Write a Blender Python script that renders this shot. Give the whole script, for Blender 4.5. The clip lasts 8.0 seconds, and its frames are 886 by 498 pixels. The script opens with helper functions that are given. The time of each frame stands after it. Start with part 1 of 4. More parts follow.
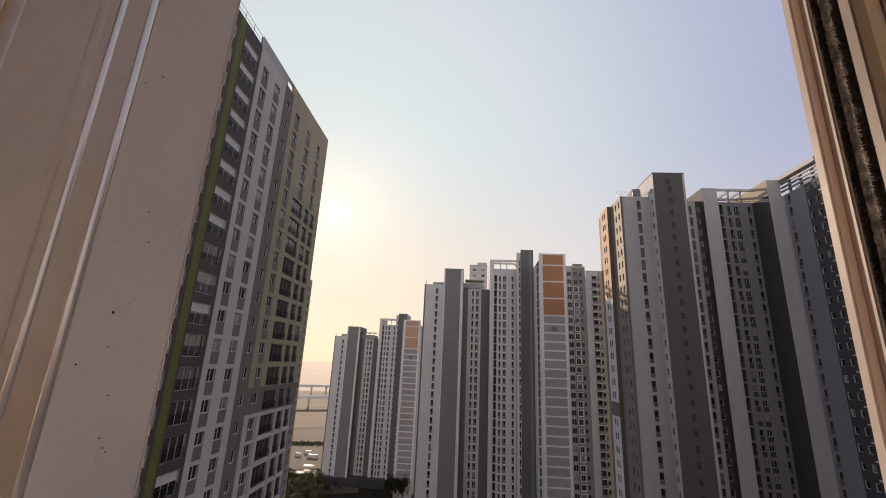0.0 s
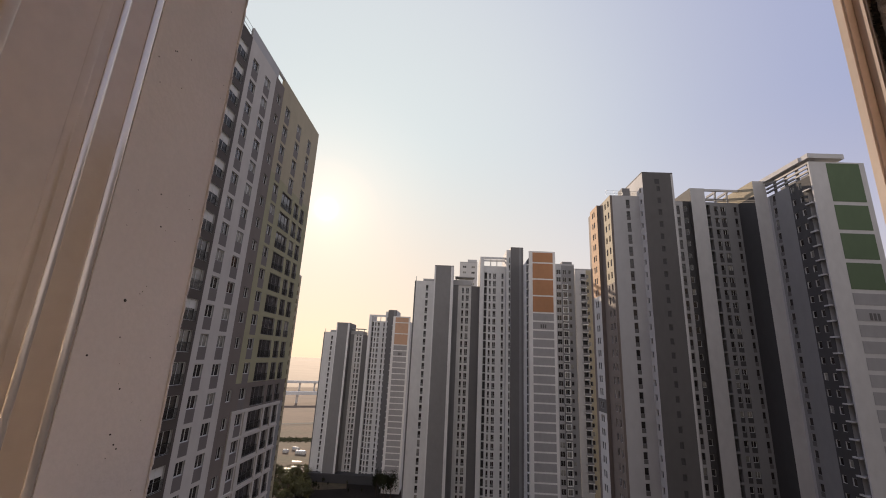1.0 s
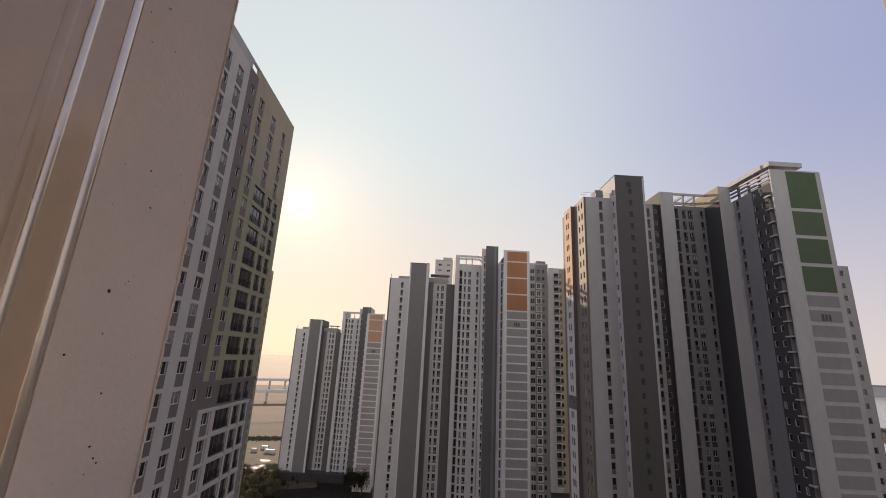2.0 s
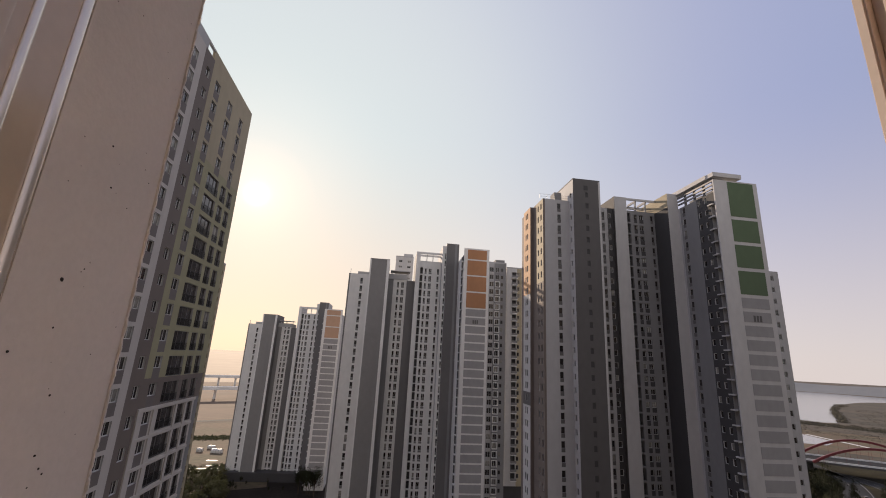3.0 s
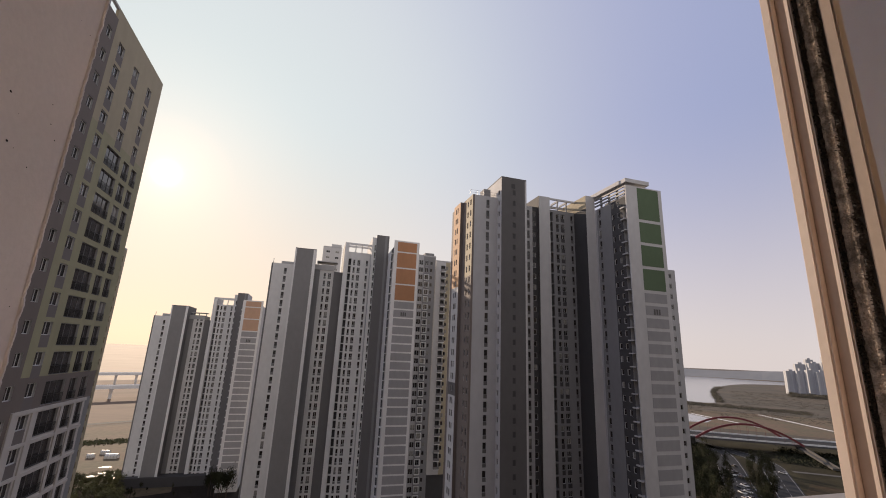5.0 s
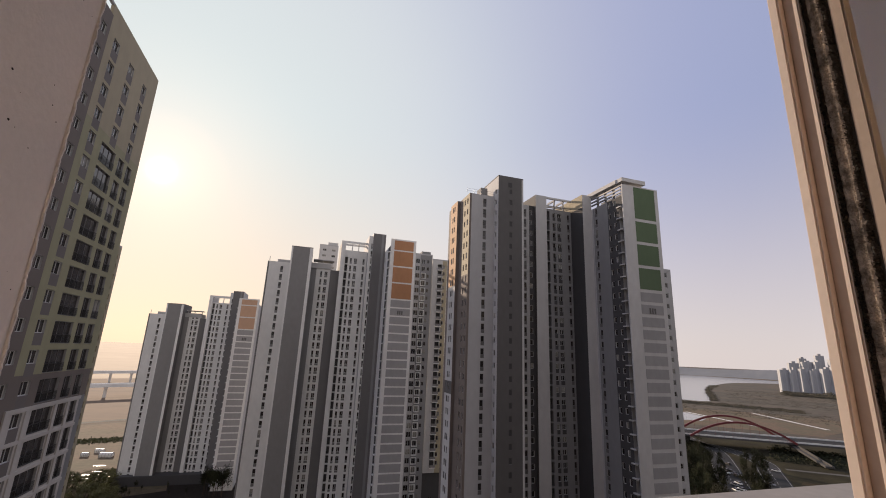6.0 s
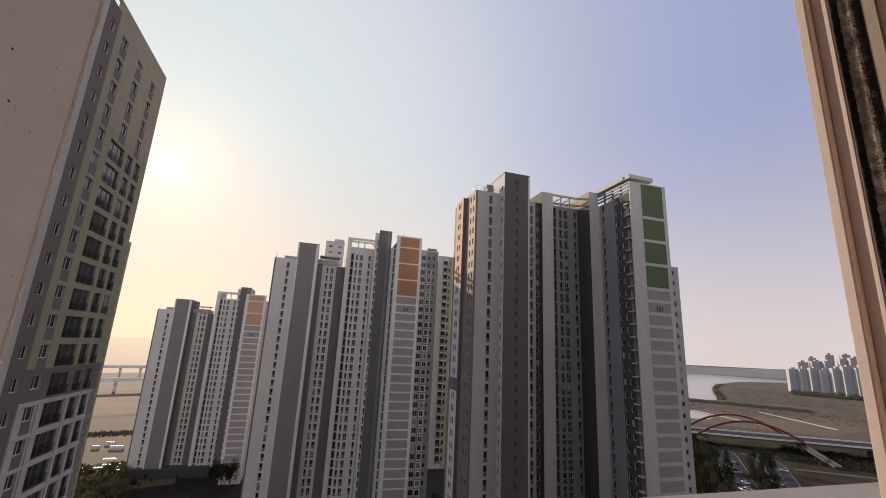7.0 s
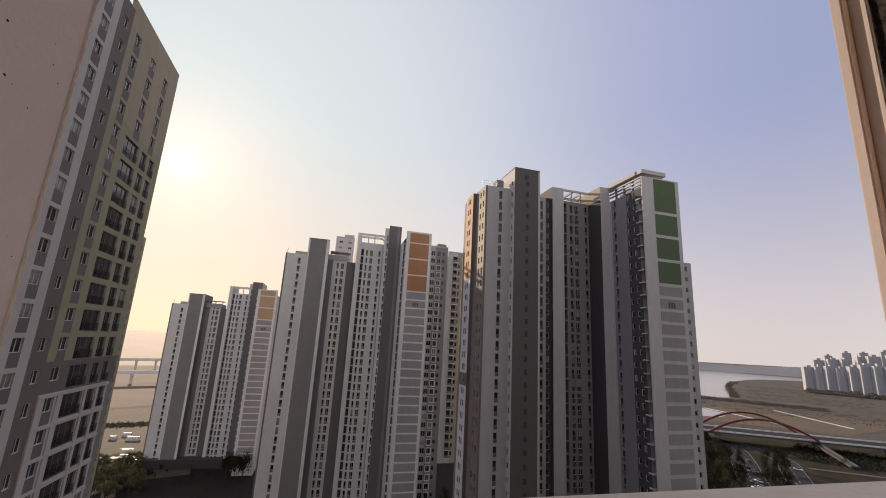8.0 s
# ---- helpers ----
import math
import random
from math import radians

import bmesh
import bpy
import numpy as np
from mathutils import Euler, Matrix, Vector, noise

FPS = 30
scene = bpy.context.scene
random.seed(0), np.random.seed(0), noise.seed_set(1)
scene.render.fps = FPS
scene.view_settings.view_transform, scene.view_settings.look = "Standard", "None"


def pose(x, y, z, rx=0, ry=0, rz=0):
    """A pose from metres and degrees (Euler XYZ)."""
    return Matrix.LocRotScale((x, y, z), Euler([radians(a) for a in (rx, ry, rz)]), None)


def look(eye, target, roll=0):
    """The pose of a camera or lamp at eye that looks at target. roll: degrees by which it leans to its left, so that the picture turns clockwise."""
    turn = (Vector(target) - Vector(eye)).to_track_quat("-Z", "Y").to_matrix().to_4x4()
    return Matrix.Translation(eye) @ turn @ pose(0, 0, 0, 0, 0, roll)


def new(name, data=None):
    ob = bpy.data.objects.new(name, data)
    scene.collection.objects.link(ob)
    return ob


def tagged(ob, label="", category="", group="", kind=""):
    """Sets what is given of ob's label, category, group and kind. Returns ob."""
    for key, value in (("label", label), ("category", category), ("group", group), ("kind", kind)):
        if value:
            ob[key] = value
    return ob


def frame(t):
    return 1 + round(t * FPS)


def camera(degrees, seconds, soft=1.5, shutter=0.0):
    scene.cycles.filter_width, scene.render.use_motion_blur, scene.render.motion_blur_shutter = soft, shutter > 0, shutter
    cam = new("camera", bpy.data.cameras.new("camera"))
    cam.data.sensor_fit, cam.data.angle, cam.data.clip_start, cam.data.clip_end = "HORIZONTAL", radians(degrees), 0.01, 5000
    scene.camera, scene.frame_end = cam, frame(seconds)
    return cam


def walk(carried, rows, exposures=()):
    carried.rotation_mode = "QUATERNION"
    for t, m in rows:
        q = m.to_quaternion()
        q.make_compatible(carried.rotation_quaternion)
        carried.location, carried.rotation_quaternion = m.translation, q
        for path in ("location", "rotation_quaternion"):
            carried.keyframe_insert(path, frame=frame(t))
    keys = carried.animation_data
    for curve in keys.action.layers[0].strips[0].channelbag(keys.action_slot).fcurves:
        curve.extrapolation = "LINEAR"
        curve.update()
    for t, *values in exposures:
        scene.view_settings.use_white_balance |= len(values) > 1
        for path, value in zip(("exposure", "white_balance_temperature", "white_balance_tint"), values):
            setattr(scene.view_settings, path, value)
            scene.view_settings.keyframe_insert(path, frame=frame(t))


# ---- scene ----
EXPOSURES = [(0.0, 0.0), (8.0, 0.0)]
EYE = 62.0
cam = camera(93.77, 8.0, soft=1.0)
# seconds, x, y, z, yaw, pitch, lean
PATH = [
    (0.0, 0.0000, 0.0000, 62.0000, 0.000, 15.224, 2.553),
    (0.5, -0.0165, 0.0090, 61.9962, -0.482, 15.028, 2.683),
    (1.0, -0.0558, 0.0303, 61.9928, -1.402, 14.834, 2.778),
    (2.5, -0.1390, 0.1025, 61.9928, -7.444, 14.630, 2.985),
    (3.0, -0.1538, 0.1092, 61.9928, -10.464, 14.536, 3.097),
    (3.5, -0.1600, 0.1145, 61.9928, -13.617, 14.396, 2.993),
    (4.0, -0.1645, 0.1190, 61.9904, -16.546, 14.279, 2.794),
    (4.5, -0.1725, 0.1228, 61.9866, -18.807, 14.122, 2.688),
    (5.0, -0.1790, 0.1260, 61.9798, -20.444, 13.977, 2.399),
    (6.5, -0.1880, 0.1450, 61.9621, -20.921, 13.664, 2.488),
    (7.0, -0.1855, 0.1540, 61.9602, -20.106, 13.355, 2.809),
    (7.5, -0.1815, 0.1640, 61.9549, -19.329, 12.962, 3.010),
    (8.0, -0.1769, 0.1725, 61.9501, -18.772, 12.674, 3.172),
]
walk(cam, [(t, pose(x, y, z, 0, 0, yaw) @ pose(0, 0, 0, 90 + pitch) @ pose(0, 0, 0, 0, 0, lean))
           for t, x, y, z, yaw, pitch, lean in PATH], EXPOSURES)

# ---- world, sun, exposure ----
SUN_AZ, SUN_EL = -15.4, 18.8
world = bpy.data.worlds.new("sky")
scene.world = world
world.use_nodes = True
wn, wl = world.node_tree.nodes, world.node_tree.links
wn.clear()
w_out = wn.new("ShaderNodeOutputWorld")
w_bg = wn.new("ShaderNodeBackground")
w_sky = wn.new("ShaderNodeTexSky")
w_sky.sky_type = "NISHITA"
w_sky.sun_disc = False
w_sky.sun_elevation = radians(SUN_EL)
w_sky.sun_rotation = radians(SUN_AZ)
w_sky.altitude = 60
w_sky.air_density, w_sky.dust_density, w_sky.ozone_density = 1.0, 1.0, 2.0
w_bg.inputs["Strength"].default_value = 0.05
# morning haze: pale round the sun and along the horizon, bluer away from it
sun_dir = Vector((math.sin(radians(SUN_AZ)) * math.cos(radians(SUN_EL)),
                  math.cos(radians(SUN_AZ)) * math.cos(radians(SUN_EL)), math.sin(radians(SUN_EL))))
w_co = wn.new("ShaderNodeTexCoord")
w_dot = wn.new("ShaderNodeVectorMath")
w_dot.operation = "DOT_PRODUCT"
w_dot.inputs[1].default_value = sun_dir
wl.new(w_co.outputs["Generated"], w_dot.inputs[0])
w_half = wn.new("ShaderNodeMapRange")
w_half.inputs["From Min"].default_value, w_half.inputs["From Max"].default_value = -1.0, 1.0
wl.new(w_dot.outputs["Value"], w_half.inputs["Value"])


def ramp(stops):
    """A smooth colour ramp over the angle from the sun: (degrees, colour)."""
    r = wn.new("ShaderNodeValToRGB")
    r.color_ramp.interpolation = "LINEAR"
    angles = np.array([0, 2, 4, 6, 8, 10, 13, 16, 19, 22, 25, 28, 31, 34, 37, 40, 44, 48, 52, 56, 60, 65, 70, 76, 84, 95, 110, 125, 150, 180.0])
    spread = np.linspace(-1, 1, 9)
    soft = []
    for a in angles:
        around = np.abs(a + spread * min(7.0, 1.0 + 0.45 * a))
        around = np.where(around > 180, 360 - around, around)
        soft.append([np.interp(around, [q[0] for q in stops], [q[1][c] for q in stops]).mean() for c in range(3)])
    pairs = sorted(((math.cos(radians(a)) + 1) / 2, c) for a, c in zip(angles, soft))
    while len(r.color_ramp.elements) < len(pairs):
        r.color_ramp.elements.new(0.5)
    for e, (q, c) in zip(r.color_ramp.elements, pairs):
        e.position, e.color = q, (*c, 1)
    wl.new(w_half.outputs[0], r.inputs["Fac"])
    return r.outputs["Color"]


HAZE_HIGH = ((0, (1.0, 0.92, 0.82)), (5, (0.85, 0.845, 0.79)), (10, (0.75, 0.795, 0.775)), (20, (0.69, 0.745, 0.755)), (29, (0.69, 0.72, 0.74)), (36, (0.62, 0.655, 0.72)), (44, (0.53, 0.56, 0.67)),
             (52, (0.445, 0.465, 0.62)), (63, (0.36, 0.395, 0.60)), (75, (0.33, 0.365, 0.55)), (120, (0.51, 0.49, 0.51)), (180, (0.54, 0.51, 0.50)))
HAZE_LOW = ((0, (1.0, 0.71, 0.47)), (12, (0.98, 0.70, 0.48)), (24, (0.93, 0.72, 0.56)), (40, (0.86, 0.75, 0.67)), (55, (0.77, 0.675, 0.63)), (75, (0.70, 0.61, 0.585)), (120, (0.90, 0.85, 0.84)), (180, (0.98, 0.92, 0.89)))
w_sep = wn.new("ShaderNodeSeparateXYZ")
wl.new(w_co.outputs["Generated"], w_sep.inputs[0])
w_low = wn.new("ShaderNodeMapRange")
w_low.interpolation_type = "SMOOTHSTEP"
w_low.inputs["From Min"].default_value, w_low.inputs["From Max"].default_value = -0.08, 0.52
wl.new(w_sep.outputs["Z"], w_low.inputs["Value"])
w_mix = wn.new("ShaderNodeMix")
w_mix.data_type = "RGBA"
wl.new(w_low.outputs[0], w_mix.inputs["Factor"])
wl.new(ramp(HAZE_LOW), w_mix.inputs["A"])
wl.new(ramp(HAZE_HIGH), w_mix.inputs["B"])
w_gain = wn.new("ShaderNodeVectorMath")
w_gain.operation = "SCALE"
w_gain.inputs["Scale"].default_value = 1.0 / w_bg.inputs["Strength"].default_value
wl.new(w_mix.outputs["Result"], w_gain.inputs[0])
w_clear = wn.new("ShaderNodeVectorMath")
w_clear.operation = "SCALE"
w_clear.inputs["Scale"].default_value = 0.14
wl.new(w_sky.outputs["Color"], w_clear.inputs[0])
w_sum = wn.new("ShaderNodeVectorMath")
w_sum.operation = "ADD"
wl.new(w_clear.outputs[0], w_sum.inputs[0])
wl.new(w_gain.outputs[0], w_sum.inputs[1])
w_prev = w_sum.outputs[0]
# the sun's disc and its narrow glow
for power, gain, tint in ((9000.0, 30.0, (1.0, 0.95, 0.86)), (900.0, 3.0, (1.0, 0.87, 0.74))):
    w_max = wn.new("ShaderNodeMath")
    w_max.operation = "MAXIMUM"
    w_max.inputs[1].default_value = 0.0
    wl.new(w_dot.outputs["Value"], w_max.inputs[0])
    w_pow = wn.new("ShaderNodeMath")
    w_pow.operation = "POWER"
    w_pow.inputs[1].default_value = power
    wl.new(w_max.outputs[0], w_pow.inputs[0])
    w_mul = wn.new("ShaderNodeVectorMath")
    w_mul.operation = "SCALE"
    w_mul.inputs[0].default_value = [c * gain for c in tint]
    wl.new(w_pow.outputs[0], w_mul.inputs["Scale"])
    w_add = wn.new("ShaderNodeVectorMath")
    w_add.operation = "ADD"
    wl.new(w_prev, w_add.inputs[0])
    wl.new(w_mul.outputs[0], w_add.inputs[1])
    w_prev = w_add.outputs[0]
wl.new(w_prev, w_bg.inputs["Color"])
wl.new(w_bg.outputs[0], w_out.inputs[0])

lamp = bpy.data.lights.new("sun", "SUN")
lamp.energy, lamp.angle, lamp.color = 4.8, radians(0.6), (1.0, 0.79, 0.60)
sun = new("sun", lamp)
sun.matrix_world = look(sun_dir * 100 + Vector((0, 0, 62)), Vector((0, 0, 62)))


# ---- materials ----
def surface(name, color, rough=0.7, metal=0.0, vary=0.12, big=0.12, small=2.0, bump=0.0, second=None, spread=0.0, stretch=(1, 1, 1)):
    """Procedural paint, stone or soil: stains at one scale, grain at another."""
    m = bpy.data.materials.new(name)
    m.use_nodes = True
    n, l = m.node_tree.nodes, m.node_tree.links
    b = n["Principled BSDF"]
    b.inputs["Roughness"].default_value = rough
    b.inputs["Metallic"].default_value = metal
    co = n.new("ShaderNodeTexCoord")
    mp = n.new("ShaderNodeMapping")
    mp.inputs["Scale"].default_value = stretch
    l.new(co.outputs["Object"], mp.inputs["Vector"])
    n1, n2 = n.new("ShaderNodeTexNoise"), n.new("ShaderNodeTexNoise")
    n1.inputs["Scale"].default_value, n2.inputs["Scale"].default_value = big, small
    n1.inputs["Detail"].default_value, n2.inputs["Detail"].default_value = 5, 6
    l.new(mp.outputs[0], n1.inputs["Vector"])
    l.new(mp.outputs[0], n2.inputs["Vector"])
    r = n.new("ShaderNodeValToRGB")
    other = second or [c * (1 - 2.2 * vary) for c in color]
    r.color_ramp.elements[0].position, r.color_ramp.elements[1].position = 0.36, 0.64
    r.color_ramp.elements[0].color = (*other, 1)
    r.color_ramp.elements[1].color = (*color, 1)
    l.new(n1.outputs["Fac"], r.inputs["Fac"])
    mx = n.new("ShaderNodeMix")
    mx.data_type, mx.blend_type = "RGBA", "MULTIPLY"
    mx.inputs["Factor"].default_value = 1.0
    g = n.new("ShaderNodeMapRange")
    g.inputs["From Min"].default_value, g.inputs["From Max"].default_value = 0.3, 0.7
    g.inputs["To Min"].default_value, g.inputs["To Max"].default_value = 1 - vary, 1 + vary
    l.new(n2.outputs["Fac"], g.inputs["Value"])
    l.new(r.outputs["Color"], mx.inputs["A"])
    l.new(g.outputs["Result"], mx.inputs["B"])
    last = mx.outputs["Result"]
    if spread:
        oi = n.new("ShaderNodeObjectInfo")
        g2 = n.new("ShaderNodeMapRange")
        g2.inputs["To Min"].default_value, g2.inputs["To Max"].default_value = 1 - spread, 1 + spread
        l.new(oi.outputs["Random"], g2.inputs["Value"])
        m2 = n.new("ShaderNodeMix")
        m2.data_type, m2.blend_type = "RGBA", "MULTIPLY"
        m2.inputs["Factor"].default_value = 1.0
        l.new(last, m2.inputs["A"])
        l.new(g2.outputs["Result"], m2.inputs["B"])
        last = m2.outputs["Result"]
    l.new(last, b.inputs["Base Color"])
    if bump:
        bp = n.new("ShaderNodeBump")
        bp.inputs["Strength"].default_value = bump
        bp.inputs["Distance"].default_value = 0.02
        l.new(n2.outputs["Fac"], bp.inputs["Height"])
        l.new(bp.outputs["Normal"], b.inputs["Normal"])
    return m


WALL = dict(rough=0.8, vary=0.045, big=0.09, small=0.9, bump=0.1, stretch=(1, 1, 0.55))
M_WHITE = surface("white_wall_paint", (0.60, 0.585, 0.575), **WALL)
M_LIGHT = surface("light_grey_wall_paint", (0.49, 0.48, 0.48), **WALL)
M_MID = surface("mid_grey_wall_paint", (0.27, 0.265, 0.265), **WALL)
M_DARK = surface("dark_grey_wall_paint", (0.135, 0.127, 0.124), **WALL)
M_WARM = surface("warm_white_wall_paint", (0.60, 0.555, 0.515), **WALL)
# pale grey and brightest white: haze before the farther towers put into lighter paint
M_PALE = surface("haze_lightened_grey_paint", (0.76, 0.75, 0.73), **WALL)
M_BRIGHT = surface("haze_lightened_white_paint", (0.82, 0.805, 0.785), **WALL)
M_CORE = surface("core_grey_wall_paint", (0.18, 0.172, 0.17), **WALL)
M_SLATE = surface("slate_grey_wall_paint", (0.26, 0.252, 0.248), **WALL)
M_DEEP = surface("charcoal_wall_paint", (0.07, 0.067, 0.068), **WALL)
M_UMBER = surface("umber_wall_paint", (0.095, 0.076, 0.066), **WALL)
M_TAUPE = surface("taupe_wall_paint", (0.19, 0.165, 0.155), **WALL)
M_BROWN = surface("brown_grey_wall_paint", (0.20, 0.165, 0.145), **WALL)
M_OCHRE = surface("ochre_sunlight_paint", (0.60, 0.36, 0.20), **WALL)
M_LIME = surface("lime_wall_paint", (0.16, 0.165, 0.035), **WALL)
M_SAGE = surface("pale_olive_wall_paint", (0.38, 0.352, 0.22), **WALL)
M_SAND = surface("sand_wall_paint", (0.44, 0.375, 0.26), **WALL)
M_PANEL = surface("grey_gable_paint", (0.37, 0.36, 0.36), spread=0.04, **WALL)
M_GREEN = surface("green_gable_paint", (0.115, 0.165, 0.09), spread=0.05, **WALL)
M_ORANGE = surface("orange_gable_paint", (0.47, 0.235, 0.12), spread=0.05, **WALL)
M_PEACH = surface("pale_orange_gable_paint", (0.58, 0.37, 0.25), spread=0.05, **WALL)
M_FRAME = surface("white_window_frame", (0.72, 0.71, 0.69), rough=0.45, vary=0.05, small=6)
M_DFRAME = surface("grey_window_frame", (0.22, 0.21, 0.21), rough=0.45, vary=0.05, small=6)
M_RAIL = surface("dark_steel_rail", (0.06, 0.06, 0.06), rough=0.5, metal=0.6, vary=0.1)
M_STEEL = surface("galvanised_steel", (0.24, 0.24, 0.245), rough=0.45, metal=0.5, vary=0.1)
M_ROOF = surface("roof_concrete", (0.30, 0.30, 0.29), rough=0.9, vary=0.15, bump=0.2)
M_CREAM = surface("cream_window_plastic", (0.74, 0.62, 0.545), rough=0.3, vary=0.03, big=3, small=60, bump=0.02)
M_JAMB = surface("glossy_cream_plastic", (0.47, 0.37, 0.275), rough=0.14, vary=0.03, big=3, small=60)
M_JAMB.node_tree.nodes["Principled BSDF"].inputs["IOR"].default_value = 1.65
# the jamb's ridges made paler and metallic to bring out their highlight
M_RIDGE = surface("ridge_highlight_metal", (0.72, 0.63, 0.55), rough=0.2, metal=0.65, vary=0.03, small=60)
M_STUCCO = surface("painted_outer_wall", (0.60, 0.545, 0.515), rough=0.85, vary=0.03, big=3.0, small=160, bump=0.05)
M_WIRE = surface("fly_screen_wire", (0.50, 0.465, 0.445), rough=0.6, vary=0.1)
M_SILL = surface("grey_white_sill_paint", (0.25, 0.245, 0.25), rough=0.7, vary=0.06, big=4, small=50)
M_SPECK = surface("dark_dirt", (0.03, 0.022, 0.018), rough=0.95, vary=0.2)
M_PILE = surface("taupe_brush_pile", (0.58, 0.48, 0.40), rough=0.95, vary=0.3, big=60, small=500)
M_PILE2 = surface("black_brush_pile", (0.20, 0.165, 0.14), rough=0.95, vary=0.3, small=300)
# tan of the inner face; in the groove it paints the shade
M_TAN = surface("tan_plastic_with_groove_shade", (0.43, 0.335, 0.275), rough=0.4, vary=0.06, big=3, small=60, bump=0.02)
M_GAP = surface("black_gasket", (0.07, 0.06, 0.052), rough=0.8, vary=0.2)
M_PLASTER = surface("room_plaster", (0.80, 0.76, 0.70), rough=0.9, vary=0.05, big=0.8, small=40)
M_FLOOR = surface("room_floor_wood", (0.45, 0.32, 0.20), rough=0.5, vary=0.12, big=1.5, small=12, stretch=(1, 8, 1))


def glass(name, color, rough=0.08, spread=0.5):
    m = surface(name, color, rough=rough, vary=0.25, big=0.4, small=1.2, spread=spread)
    m.node_tree.nodes["Principled BSDF"].inputs["Specular IOR Level"].default_value = 0.6
    return m


M_GLASS = glass("dark_window_glass", (0.055, 0.047, 0.045))
M_BLIND = glass("window_glass_over_blind", (0.42, 0.40, 0.36), rough=0.25, spread=0.2)


def clear_glass():
    m = bpy.data.materials.new("clear_glass")
    m.use_nodes = True
    p = m.node_tree.nodes["Principled BSDF"]
    p.inputs["Transmission Weight"].default_value = 1.0
    p.inputs["Roughness"].default_value = 0.02
    p.inputs["IOR"].default_value = 1.45
    return m


M_CLEAR = clear_glass()
M_CLOTH = surface("white_blind_cloth", (0.74, 0.72, 0.68), rough=0.9, vary=0.06, small=3.0)


# ---- mesh helpers ----
class Shell:
    """Gathers quads with a material each and links them as one mesh."""

    def __init__(self):
        self.v, self.f, self.k, self.mats = [], [], [], []

    def slot(self, mat):
        if mat not in self.mats:
            self.mats.append(mat)
        return self.mats.index(mat)

    def quad(self, p, mat):
        i = len(self.v)
        self.v.extend(tuple(q) for q in p)
        self.f.append(tuple(range(i, i + len(p))))
        self.k.append(self.slot(mat))

    def box(self, x0, x1, y0, y1, z0, z1, mat, bevel=0.0):
        e = bevel
        if e:
            bm = bmesh.new()
            bmesh.ops.create_cube(bm, size=1.0)
            for w in bm.verts:
                w.co = ((x0 + x1) / 2 + w.co.x * (x1 - x0), (y0 + y1) / 2 + w.co.y * (y1 - y0), (z0 + z1) / 2 + w.co.z * (z1 - z0))
            bmesh.ops.bevel(bm, geom=bm.edges[:], offset=e, segments=2, affect="EDGES")
            for face in bm.faces:
                self.quad([w.co.copy() for w in face.verts], mat)
            bm.free()
            return
        c = [(x, y, z) for z in (z0, z1) for y in (y0, y1) for x in (x0, x1)]
        for q in ((0, 2, 3, 1), (4, 5, 7, 6), (0, 1, 5, 4), (2, 6, 7, 3), (0, 4, 6, 2), (1, 3, 7, 5)):
            self.quad([c[i] for i in q], mat)

    def beam(self, p, q, w, h, mat):
        """A straight bar of section w x h from p to q."""
        p, q = Vector(p), Vector(q)
        d = (q - p).normalized()
        s = d.cross(Vector((0, 0, 1)))
        s = Vector((1, 0, 0)) if s.length < 1e-4 else s.normalized()
        t = s.cross(d)
        c = [e + s * (i * w / 2) + t * (j * h / 2) for e in (p, q) for i, j in ((-1, -1), (1, -1), (1, 1), (-1, 1))]
        for k in ((0, 1, 2, 3), (7, 6, 5, 4), (0, 4, 5, 1), (1, 5, 6, 2), (2, 6, 7, 3), (3, 7, 4, 0)):
            self.quad([c[i] for i in k], mat)

    def sweep(self, pts, side, w, h, mat):
        """One bar of section w x h along a bent line, its width along side."""
        i0 = len(self.v)
        for i, p in enumerate(pts):
            d = (pts[min(i + 1, len(pts) - 1)] - pts[max(i - 1, 0)]).normalized()
            t = side.cross(d).normalized()
            self.v.extend(tuple(p + side * (x * w / 2) + t * (y * h / 2)) for x, y in ((-1, -1), (1, -1), (1, 1), (-1, 1)))
        k = self.slot(mat)
        for i in range(len(pts) - 1):
            a = i0 + 4 * i
            for j in range(4):
                self.f.append((a + j, a + (j + 1) % 4, a + 4 + (j + 1) % 4, a + 4 + j))
                self.k.append(k)
        for q in ((0, 1, 2, 3), (3, 2, 1, 0)):
            base = i0 if q[0] == 0 else i0 + 4 * (len(pts) - 1)
            self.f.append(tuple(base + j for j in q))
            self.k.append(k)

    def mesh(self, name):
        me = bpy.data.meshes.new(name)
        me.from_pydata(self.v, [], self.f)
        for mat in self.mats:
            me.materials.append(mat)
        me.polygons.foreach_set("material_index", self.k)
        me.update()
        return me


def piece(name, shell, parent=None, label="", m=None):
    """Links a shell (or a ready mesh) as one mesh object, under a thing if one is given."""
    ob = new(name, shell.mesh(name) if isinstance(shell, Shell) else shell)
    if parent:
        ob.parent = parent
    if m is not None:
        ob.matrix_basis = m
    if label:
        tagged(ob, label)
    return ob


def thing(name, m, label, category, group="", kind=""):
    ob = new(name)
    ob.empty_display_size = 0.5
    ob.matrix_basis = m
    return tagged(ob, label, category, group, kind)


SITE = pose(0, 0, 0, 0, 0, -3.6)  # all blocks of the estate share one grid
STOREY = 2.8


def at_site(a, b, z=0.0, turn=0.0):
    return SITE @ pose(a, b, z, 0, 0, turn)


# ---- windows of the towers ----
window_cache = {}


